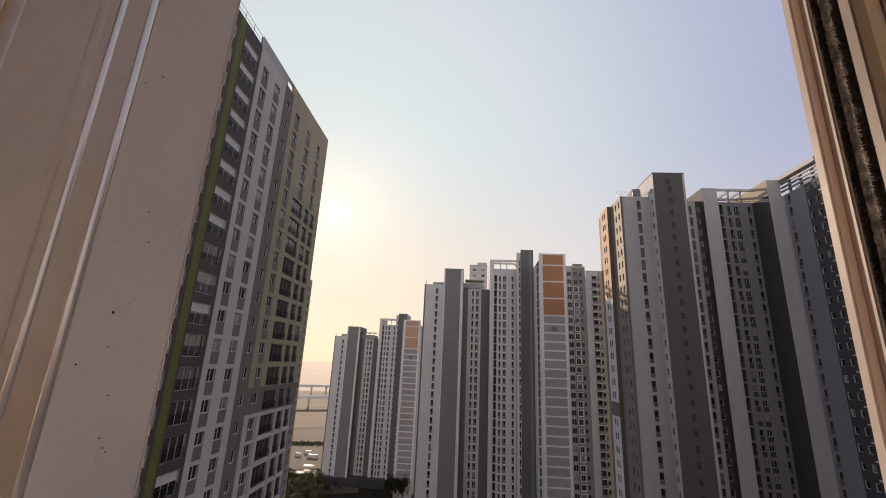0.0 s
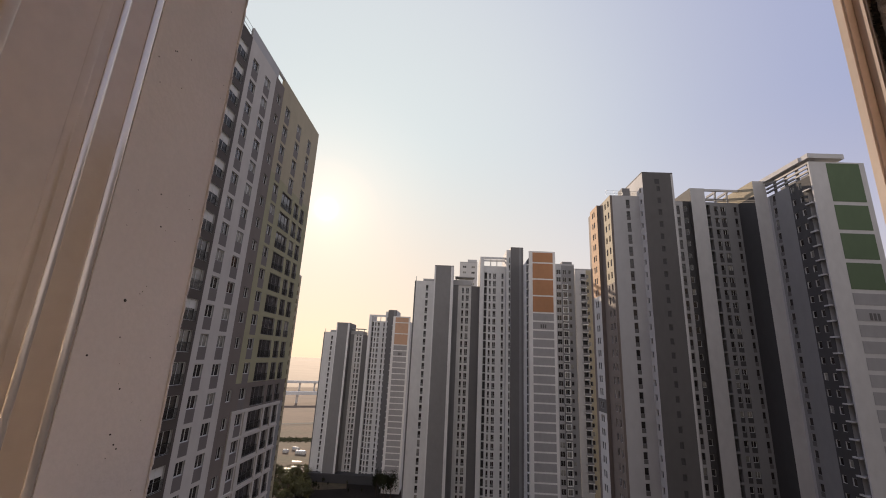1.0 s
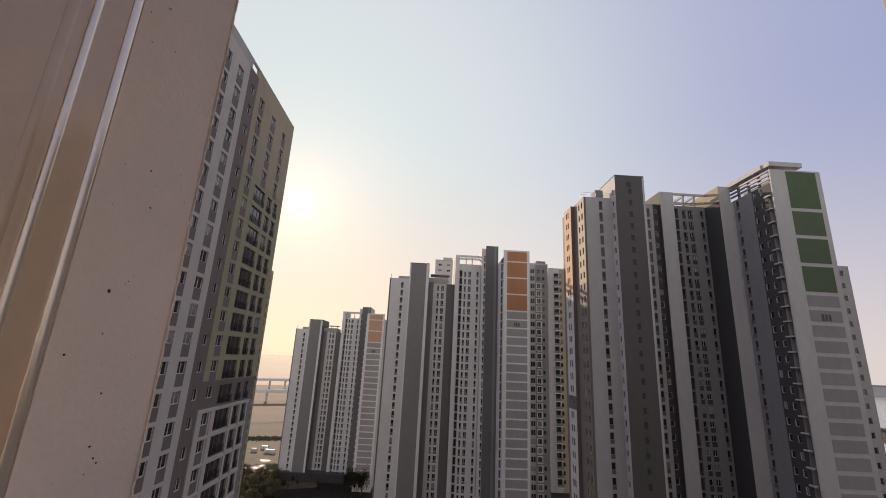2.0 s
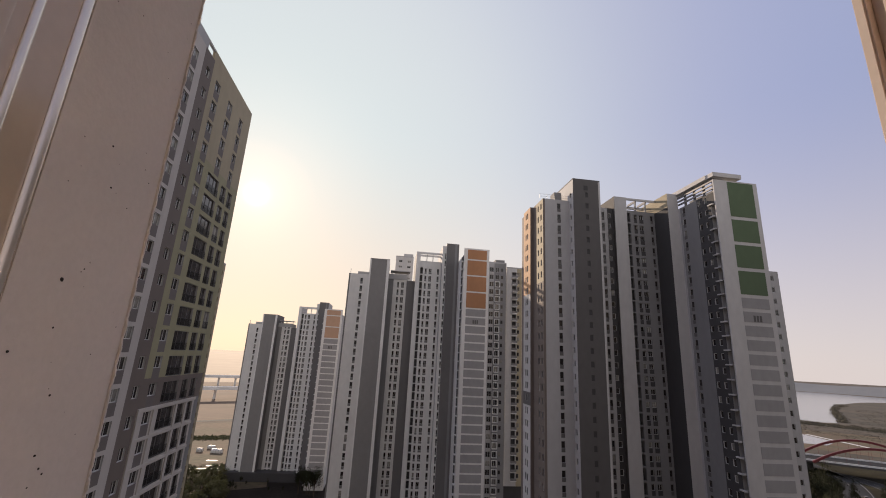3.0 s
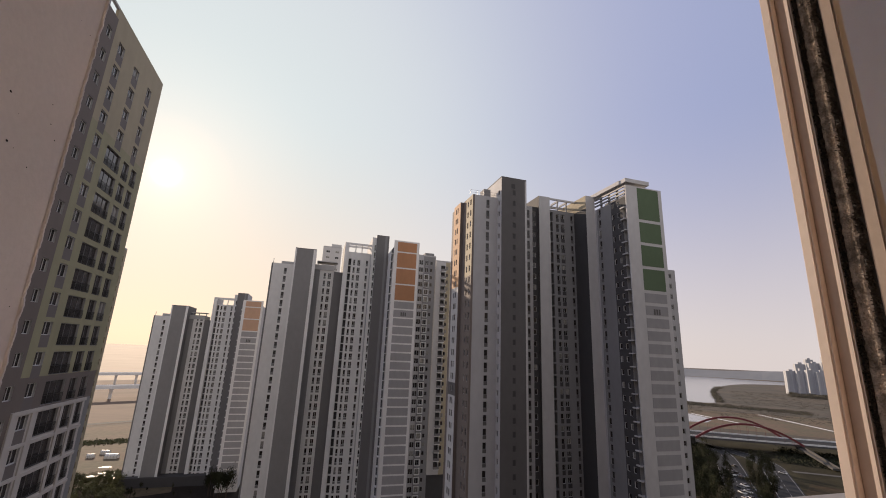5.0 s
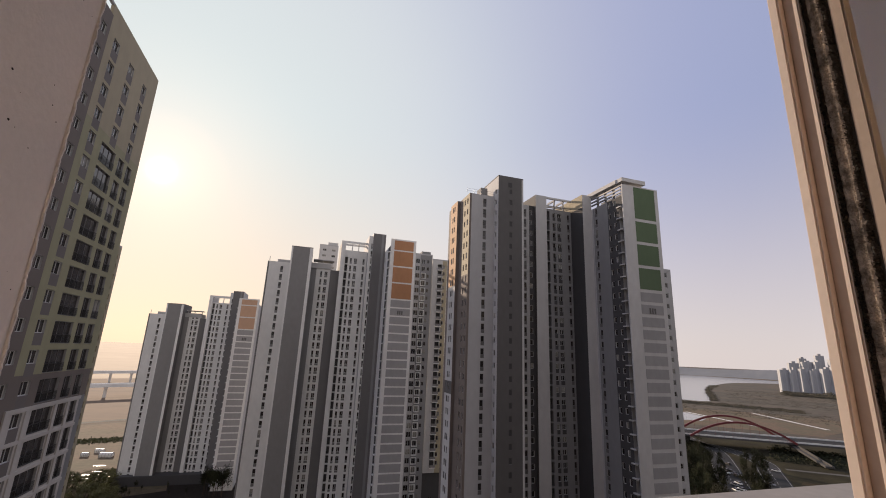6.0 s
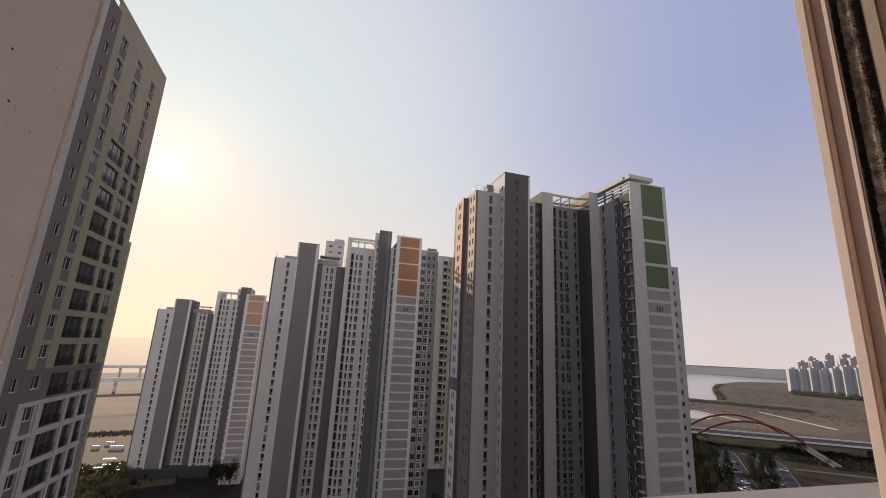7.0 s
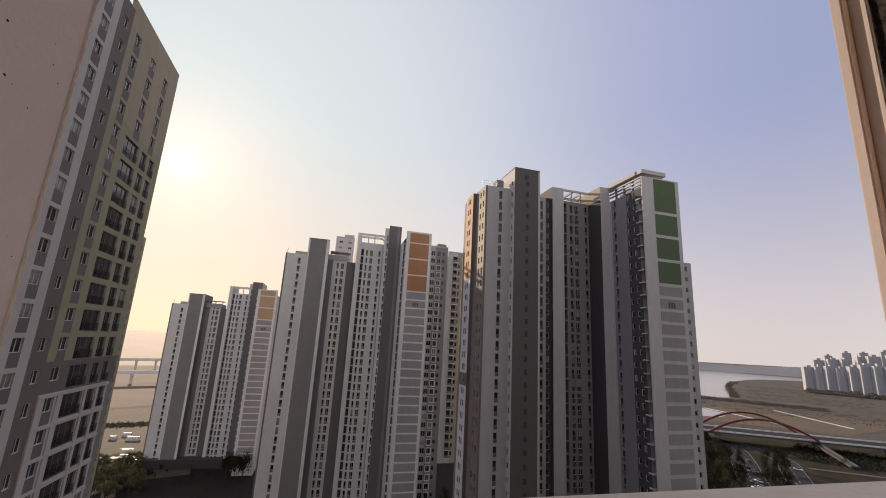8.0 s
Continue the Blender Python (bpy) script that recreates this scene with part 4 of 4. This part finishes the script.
sheet("water", [polar(20, 830), polar(46, 815), *SHORE, polar(66, 2150), polar(52, 2350), polar(20, 2350)], 0.12, M_WATER, "pale wide river under haze", "river")
sheet("water_inlet", [polar(46, 540), polar(52.0, 560), polar(52.6, 600), polar(50.0, 640), polar(46, 640)], 0.16, M_WATER, "pale river inlet beside the bridge", "river")
sheet("tidal_flat", [polar(20, 830), polar(20, 6900), *[polar(a, 6900) for a in range(10, -71, -10)], polar(-70, 470), polar(-45, 440), polar(-25, 400), polar(-12, 420), polar(0, 500)], 0.07, M_FLAT, "pale sandy tidal flat in the haze", "tidal flat")
sheet("water_reach", [polar(-60, 900), polar(-25, 830), polar(-5, 870), polar(15, 960), polar(15, 6800), *[polar(a, 6800) for a in range(5, -61, -10)]], 0.09, M_REACH, "broad pale estuary under morning haze", "river")


def hill(name, az0, az1, d, h, n, label):
    s = Shell()
    top = []
    for i in range(n + 1):
        az = az0 + (az1 - az0) * i / n
        k = h * (0.72 + 0.4 * noise.noise(Vector((az * 0.16, d * 0.01, 0))))
        top.append((polar(az, d), polar(az, d + 130, k), polar(az, d + 420, 0)))
    for p, q in zip(top, top[1:]):
        s.quad([p[0], q[0], q[1], p[1]], M_HILL)
        s.quad([p[1], q[1], q[2], p[2]], M_HILL)
    return tagged(piece(name, s), label, "hill", kind="structure")


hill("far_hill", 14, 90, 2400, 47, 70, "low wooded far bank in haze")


def reeds(name, az0, az1, d0, d1, h, n, seed, label, mat=None):
    """A long low bank of scrub: many small leafy tufts, uneven along the top."""
    r = random.Random(seed)
    s = Shell()
    for i in range(n):
        az, dd = r.uniform(az0, az1), r.uniform(d0, d1)
        k = h * max(0.25, 0.65 + 0.9 * noise.noise(Vector((az * 2.1, dd * 0.02, seed))))
        p = polar(az, dd)
        for j in range(7):
            q = p + Vector((r.gauss(0, 2.2), r.gauss(0, 2.2), k * r.uniform(0.05, 0.9)))
            u = Vector((r.gauss(0, 1), r.gauss(0, 1), r.gauss(0, 0.7))).normalized()
            v = u.orthogonal().normalized()
            e = r.uniform(0.5, 1.3) * (0.5 + h / 10)
            s.quad([q - u * e, q + v * e * 0.7, q + u * e, q - v * e * 0.7], mat or M_SCRUB)
    return tagged(piece(name, s), label, "scrub", kind="stuff")


M_SCRUB = surface("scrub_leaves", (0.075, 0.064, 0.043), rough=0.95, vary=0.3, big=0.02, small=0.3, second=(0.05, 0.045, 0.03))
sheet("river_bank", [polar(44, 690), polar(53.5, 700), polar(62, 745), polar(62, 830), polar(53.0, 850), polar(50.8, 812), polar(44, 812)], 0.14, M_SPIT, "dark reed bank along the river", "bank")
sheet("river_bank", [*reversed(SHORE[10:50]), polar(62, 830), polar(70, 1000), polar(62, 1280)], 0.13, M_SPIT, "brown reed spit reaching into the river", "bank")
reeds("scrub", 46, 61, 765, 815, 2.4, 1500, 3, "dark scrub on the river bank")
for n, (p, q) in enumerate(zip(SHORE[12:40:4], SHORE[16:44:4])):
    a, e = math.degrees(math.atan2(p.x, p.y)), math.degrees(math.atan2(q.x, q.y))
    reeds("scrub", min(a, e) + 0.03, max(a, e) + 0.28, min(p.length, q.length), max(p.length, q.length), 3.5, 110, 40 + n, "low scrub along the spit's edge")
reeds("scrub", 54.5, 64, 870, 1280, 1.0, 900, 15, "low tufts scattered over the spit")
reeds("scrub", 48, 66, 650, 760, 0.9, 500, 16, "low tufts scattered over the plain")
reeds("scrub", 59.5, 70, 1180, 1290, 9, 1600, 5, "trees and low buildings before the far towers")
reeds("scrub", 58, 72, 380, 440, 2.5, 900, 8, "dark scrub beside the bridge ramp", M_LEAF)


# ---- red arch bridge ----
def arch_bridge():
    ends = [polar(50.2, 403.5), polar(59.2, 425)]
    B = thing("arch_bridge", Matrix.Translation(ends[0]), "red steel arch bridge with a concrete deck", "bridge")
    p, q = Vector((0, 0, 0)), ends[1] - ends[0]
    along = q.normalized()
    side = along.cross(Vector((0, 0, 1)))
    far = along * 420
    s = Shell()
    s.beam(-along * 200 + Vector((0, 0, 7.4)), far + Vector((0, 0, 7.4)), 26, 1.2, M_DECK)
    s.beam(-along * 200 + Vector((0, 0, 8.06)), far + Vector((0, 0, 8.06)), 24, 0.1, M_ASPHALT)
    deck = piece("deck", s, B, "concrete deck with asphalt lanes")
    for k in (-12.5, 12.5):
        s = Shell()
        s.beam(-along * 200 + side * k + Vector((0, 0, 8.5)), far + side * k + Vector((0, 0, 8.5)), 0.5, 1.0, M_PALE)
        piece("parapet", s, deck, "pale bridge parapet")
    for k, rise in ((-15, 13.0), (15, 12.0)):
        s = Shell()
        n = 36
        pts = [p.lerp(q, i / n) + side * k + Vector((0, 0, 7.5 + rise * (1 - (2 * i / n - 1) ** 2))) for i in range(n + 1)]
        s.sweep(pts, side, 1.2, 1.4, M_RED)
        arch = piece("arch", s, B, "red painted steel arch")
        for i in range(3, n - 2, 3):
            s = Shell()
            s.beam(Vector((pts[i].x, pts[i].y, 8)), pts[i], 0.07, 0.07, M_RED)
            piece("hanger", s, arch)
    s = Shell()
    a0, a1 = q + Vector((0, 0, 7.0)), polar(62.2, 376) - ends[0] + Vector((0, 0, 1.2))
    s.beam(a0, a1, 5, 1.2, M_DECK)
    s.beam(a0 + side * 2.6 + Vector((0, 0, 1.2)), a1 + side * 2.6 + Vector((0, 0, 1.2)), 0.35, 0.8, M_DECK)
    s.beam(a0 - side * 2.6 + Vector((0, 0, 1.2)), a1 - side * 2.6 + Vector((0, 0, 1.2)), 0.35, 0.8, M_DECK)
    piece("ramp", s, B, "concrete ramp down from the arch")
    for i in range(-4, 11):
        if 0 < i < 3:
            continue
        s = Shell()
        c = along * (i * 38)
        s.beam(c + Vector((0, 0, 0)), c + Vector((0, 0, 6.8)), 8, 2.0, M_DECK)
        piece("pier", s, B)


arch_bridge()


# ---- roads, fields ----
def road(name, pts, w, mat, z, label, category, lines=True):
    s = Shell()
    L, Rr = [], []
    for i, p in enumerate(pts):
        d = (pts[min(i + 1, len(pts) - 1)] - pts[max(i - 1, 0)]).normalized()
        n = Vector((d.y, -d.x, 0))
        L.append(p - n * w / 2)
        Rr.append(p + n * w / 2)
    for i in range(len(pts) - 1):
        s.quad([L[i] + Vector((0, 0, z)), Rr[i] + Vector((0, 0, z)), Rr[i + 1] + Vector((0, 0, z)), L[i + 1] + Vector((0, 0, z))], mat)
        if lines:
            for k in (0.06, 0.94) + ((0.5, ) if i % 2 else ()):
                a0, a1 = L[i].lerp(Rr[i], k - 0.008), L[i].lerp(Rr[i], k + 0.008)
                b0, b1 = L[i + 1].lerp(Rr[i + 1], k - 0.008), L[i + 1].lerp(Rr[i + 1], k + 0.008)
                s.quad([v + Vector((0, 0, z + 0.03)) for v in (a0, a1, b1, b0)], M_LINE)
    return tagged(piece(name, s), label, category, kind="structure")


sheet("road_yard", [SITE @ Vector(p) for p in ((-90, 20, 0), (100, 20, 0), (100, 190, 0), (60, 270, 0), (-90, 270, 0))], 0.05, M_YARD, "dark paved estate ground", "pavement")
road("road", bend([polar(56.0, 215), polar(55.0, 260), polar(54.0, 300), polar(53.6, 335), polar(52.6, 385), polar(50, 430)]), 15, M_ASPHALT, 0.12, "dark asphalt road with traffic", "road")
road("road", bend([polar(60.5, 225), polar(58.6, 280), polar(57.6, 330), polar(56.8, 365), polar(54.0, 395), polar(50, 415)]), 13, M_ASPHALT, 0.12, "curving dark asphalt slip road", "road")
road("road", bend([polar(50, 470), polar(55, 490), polar(61, 500), polar(68, 510), polar(76, 530)]), 18, M_ASPHALT, 0.14, "asphalt highway across the plain", "road")
road("road", [polar(53.5, 640), polar(56.7, 706), polar(62.5, 603), polar(67.0, 545)][1:3], 4, M_PALE, 0.2, "straight pale concrete track", "road", False)
road("road", [polar(50.5, 640), polar(57.2, 560)], 4, M_PALE, 0.2, "straight pale concrete track", "road", False)
road("road", [polar(58.8, 352), polar(66, 372), polar(74, 400)], 4, M_DECK, 0.16, "stained concrete lane", "road", False)
sheet("field", [polar(50, 520), polar(62, 540), polar(66, 700), polar(56, 760), polar(50, 700)], 0.08, M_FIELD, "brown dry field", "field")
sheet("verge", [polar(47, 170), polar(80, 170), polar(80, 560), polar(66, 490), polar(59, 466), polar(52, 452), polar(47, 446)], 0.06, M_TURF, "dark rough grass beside the roads", "grass")
sheet("field", [polar(59.5, 295), polar(72, 305), polar(74, 335), polar(60, 325)], 0.08, M_FALLOW, "dark fallow field", "field")
sheet("verge", [polar(55.0, 250), polar(58.2, 262), polar(57.0, 330), polar(54.4, 335)], 0.09, M_TURF, "green grass between the roads", "grass")
sheet("field", [polar(-24, 225), polar(-9, 225), polar(-9, 420), polar(-24, 400)], 0.08, M_FIELD, "brown dry field", "field")
r = random.Random(31)
for k, (az, d, w, deep) in enumerate(((-15.6, 263, 9, 1.0), (-14.6, 267, 5, 0.7), (-16.6, 258, 4, 0.6), (-17.6, 266, 6, 0.6), (-14.2, 257, 3, 0.6), (-15.2, 279, 3, 0.3))):
    rim = [Vector((w * r.uniform(0.75, 1.1) * math.cos(6.283 * i / 22), deep * r.uniform(0.6, 1.3) * math.sin(6.283 * i / 22), 0)) for i in range(22)]
    sheet("water_pond", [polar(az, d) + q for q in rim], 0.16 + 0.01 * k, M_WATER, "bright ditch water in low sun", "water")


def greenhouse(p, turn, w, l):
    """A film tunnel: rounded hoop roof, two end walls and hoops that show."""
    G = thing("greenhouse", Matrix.Translation(p) @ pose(0, 0, 0, 0, 0, turn), "white film greenhouse tunnel on the brown field", "greenhouse", "greenhouses on the plain")
    n, s = 12, Shell()
    arc = [(w / 2 * math.cos(math.pi * i / n), 0.9 + 0.42 * w * math.sin(math.pi * i / n)) for i in range(n + 1)]
    arc = [(w / 2, 0.0), *arc, (-w / 2, 0.0)]
    for (x0, z0), (x1, z1) in zip(arc, arc[1:]):
        s.quad([(x0, 0, z0), (x1, 0, z1), (x1, l, z1), (x0, l, z0)], M_FILM)
    for y in (0, l):
        s.quad([(x, y, z) for x, z in arc], M_FILM)
    piece("film", s, G)
    for i in range(5):
        s = Shell()
        for (x0, z0), (x1, z1) in zip(arc, arc[1:]):
            s.beam((x0, l * i / 4, z0 + 0.03), (x1, l * i / 4, z1 + 0.03), 0.12, 0.08, M_STEEL)
        tagged(piece("hoop", s, G), kind="stuff")


for az, d, turn, w, l in ((-14.3, 297, 80, 3, 6), (-15.1, 309, 78, 2.5, 4), (-16.3, 303, 84, 2.5, 3), (-17.6, 300, 80, 2.5, 5)):
    greenhouse(polar(az, d, 0.08), turn, w, l)
reeds("scrub", -26, -8, 338, 350, 0.9, 700, 21, "olive scrub along a low bank", M_LEAF2)
road("road", [polar(-24, 410), polar(-10, 430)], 9, M_ASPHALT, 0.14, "asphalt lane across the plain", "road", False)


def viaduct(d, top):
    p, q = polar(-34, d * 0.98), polar(-4, d * 1.03)
    B = thing("viaduct", Matrix.Translation(p), "pale concrete viaduct across the tidal flat", "bridge", "viaducts over the flat")
    along = q - p
    side = along.cross(Vector((0, 0, 1))).normalized()
    s = Shell()
    # near-white concrete: the haze that pales the viaduct is put into its colour
    s.beam((0, 0, top - 2.4), along + Vector((0, 0, top - 2.4)), 12, 2.0, M_BRIGHT)
    deck = piece("deck", s, B, "pale concrete deck")
    for k in (-5.8, 5.8):
        s = Shell()
        s.beam(side * k + Vector((0, 0, top - 0.7)), along + side * k + Vector((0, 0, top - 0.7)), 0.3, 1.4, M_BRIGHT)
        piece("parapet", s, deck)
    n = int(along.length / 24)
    for i in range(n + 1):
        s = Shell()
        c = along * (i / n)
        s.beam(c, c + Vector((0, 0, top - 5.2)), 2.2, 3.0, M_BRIGHT)
        s.beam(c - side * 4.5 + Vector((0, 0, top - 4.3)), c + side * 4.5 + Vector((0, 0, top - 4.3)), 2.4, 1.8, M_BRIGHT)
        piece("pier", s, B)


viaduct(785, 15.5)
viaduct(593, 14.0)

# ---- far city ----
# both city paints are pale and bluish, with the haze mixed into them
M_CITY = surface("far_tower_haze_paint", (0.47, 0.475, 0.49), rough=0.8, vary=0.06, big=0.05, small=0.4, stretch=(1, 1, 0.2))
M_CITYD = surface("far_tower_haze_dark_paint", (0.42, 0.42, 0.44), rough=0.8, vary=0.06, big=0.05, small=0.4, stretch=(1, 1, 0.2))
rng = random.Random(11)
for row, (d, az0, az1, h0, h1, n) in enumerate(((1330, 59.8, 75.0, 50, 76, 18), (1520, 60.6, 76.0, 72, 104, 15), (1750, 61.5, 77.0, 88, 132, 12))):
    for i in range(n):
        az = az0 + (az1 - az0) * (i + rng.uniform(-0.15, 0.15)) / n
        g = (az - az0) / (az1 - az0)
        h = h0 + (h1 - h0) * min(1, g * 1.5) * rng.uniform(0.8, 1.0) + rng.uniform(-3, 3)
        w, dp = rng.uniform(18, 25), rng.uniform(12, 15)
        T = thing("city_tower", Matrix.Translation(polar(az, d - (i / n) * 120)) @ pose(0, 0, 0, 0, 0, -38 + rng.uniform(-4, 4)), "far pale high-rise with dark bays in haze", "high-rise", "far city towers")
        s = Shell()
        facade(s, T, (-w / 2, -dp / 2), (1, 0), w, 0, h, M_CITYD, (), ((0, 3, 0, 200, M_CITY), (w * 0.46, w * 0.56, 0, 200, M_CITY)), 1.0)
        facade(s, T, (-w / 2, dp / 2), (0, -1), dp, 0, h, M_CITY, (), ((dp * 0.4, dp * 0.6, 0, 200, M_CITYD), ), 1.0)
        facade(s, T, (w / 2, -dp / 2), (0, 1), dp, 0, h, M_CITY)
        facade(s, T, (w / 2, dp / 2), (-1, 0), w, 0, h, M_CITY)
        s.quad([(-w / 2, -dp / 2, h), (w / 2, -dp / 2, h), (w / 2, dp / 2, h), (-w / 2, dp / 2, h)], M_ROOF)
        piece("wall", s, T)
        s = Shell()
        s.box(-w * 0.15, w * 0.2, -dp * 0.3, dp * 0.3, h + 0.01, h + rng.uniform(3, 6), M_CITYD)
        piece("roof_room", s, T)


# ---- trees ----
def tree_meshes(seed, leaf):
    r = random.Random(seed)
    t, c = Shell(), Shell()
    H = r.uniform(7, 10)
    n = 7
    for i in range(n):
        a0, a1 = 2 * math.pi * i / n, 2 * math.pi * (i + 1) / n
        t.quad([(0.22 * math.cos(a0), 0.22 * math.sin(a0), 0), (0.22 * math.cos(a1), 0.22 * math.sin(a1), 0), (0.08 * math.cos(a1), 0.08 * math.sin(a1), H * 0.8), (0.08 * math.cos(a0), 0.08 * math.sin(a0), H * 0.8)], M_BARK)
    tips = []
    for i in range(9):
        a, z = r.uniform(0, 6.28), H * r.uniform(0.3, 0.7)
        l = r.uniform(1.2, 2.6)
        e = Vector((math.cos(a) * l, math.sin(a) * l, z + l * r.uniform(0.5, 1.1)))
        t.beam((0, 0, z), e, 0.08, 0.08, M_BARK)
        tips.append(e)
    tips.append(Vector((0, 0, H * 0.9)))
    for e in tips:
        rad = r.uniform(0.9, 1.5)
        for j in range(60):
            q = e + Vector((r.gauss(0, rad * 0.6), r.gauss(0, rad * 0.6), r.gauss(0, rad * 0.5)))
            u = Vector((r.gauss(0, 1), r.gauss(0, 1), r.gauss(0, 1))).normalized()
            v = u.orthogonal().normalized()
            k = r.uniform(0.16, 0.34)
            c.quad([q - u * k, q + v * k * 0.7, q + u * k, q - v * k * 0.7], leaf)
    return t.mesh("trunk"), c.mesh("crown")


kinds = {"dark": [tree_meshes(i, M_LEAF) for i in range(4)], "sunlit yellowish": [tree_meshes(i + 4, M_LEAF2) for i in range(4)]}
rng = random.Random(21)


def tree(p, scale, look_of="dark"):
    slim = 0.7 if look_of == "dark" else 1.0
    T = thing("tree", Matrix.Translation(p) @ pose(0, 0, 0, 0, 0, rng.uniform(0, 360)) @ Matrix.Diagonal((scale * slim, scale * slim, scale * (1.75 - 0.75 * slim), 1)), look_of + " leafy tree on the estate's edge", "tree", "estate trees")
    k = rng.choice(kinds[look_of])
    piece("trunk", k[0], T)
    piece("crown", k[1], T)


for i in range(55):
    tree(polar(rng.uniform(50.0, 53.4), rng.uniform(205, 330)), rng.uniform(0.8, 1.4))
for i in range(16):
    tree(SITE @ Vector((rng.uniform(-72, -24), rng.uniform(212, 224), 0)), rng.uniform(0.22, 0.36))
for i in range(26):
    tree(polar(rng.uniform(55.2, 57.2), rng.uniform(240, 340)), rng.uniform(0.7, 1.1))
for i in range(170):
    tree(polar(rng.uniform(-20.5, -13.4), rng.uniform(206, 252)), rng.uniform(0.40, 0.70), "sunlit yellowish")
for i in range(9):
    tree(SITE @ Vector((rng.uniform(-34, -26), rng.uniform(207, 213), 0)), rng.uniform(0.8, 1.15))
for i in range(26):
    tree(SITE @ Vector((rng.uniform(35, 46), rng.uniform(118, 150), 0)), rng.uniform(0.8, 1.3))


# ---- cars ----
def car_meshes(paint):
    b, g = Shell(), Shell()
    b.box(-0.9, 0.9, -2.2, 2.2, 0.3, 0.85, paint, 0.12)
    g.box(-0.8, 0.8, -1.3, 1.2, 0.8, 1.42, M_GLASS, 0.18)
    return b.mesh("body"), g.mesh("cabin")


wheel = Shell()
for i in range(12):
    a0, a1 = 2 * math.pi * i / 12, 2 * math.pi * (i + 1) / 12
    p = [(0.32 * math.cos(a), 0.32 * math.sin(a)) for a in (a0, a1)]
    wheel.quad([(-0.1, *p[0]), (0.1, *p[0]), (0.1, *p[1]), (-0.1, *p[1])], M_GAP)
    for x in (-0.1, 0.1):
        wheel.quad([(x, 0, 0), (x, *p[0]), (x, *p[1])], M_GAP)
wheel_mesh = wheel.mesh("wheel")
paints = [(car_meshes(surface(n + "_car_paint", c, rough=0.25, vary=0.03)), n) for n, c in (("white", (0.75, 0.75, 0.74)), ("grey", (0.3, 0.3, 0.31)), ("black", (0.03, 0.03, 0.03)))]


def car(p, turn):
    (b, g), n = rng.choice(paints)
    C = thing("car", Matrix.Translation(p) @ pose(0, 0, 0, 0, 0, turn), n + " car on the asphalt road", "car", "cars on the road")
    piece("body", b, C)
    piece("cabin", g, C)
    for x in (-0.82, 0.82):
        for y in (-1.35, 1.35):
            piece("wheel", wheel_mesh, C, m=pose(x, y, 0.32))


for i in range(16):
    t = rng.random()
    car(polar(55.1 - 1.5 * t + rng.uniform(-0.4, 0.4), 255 + 85 * t, 0.16), -20 + rng.uniform(-4, 4))
for az, d in ((56.4, 318), (57.4, 300), (58.0, 340)):
    car(polar(az, d, 0.16), 10)
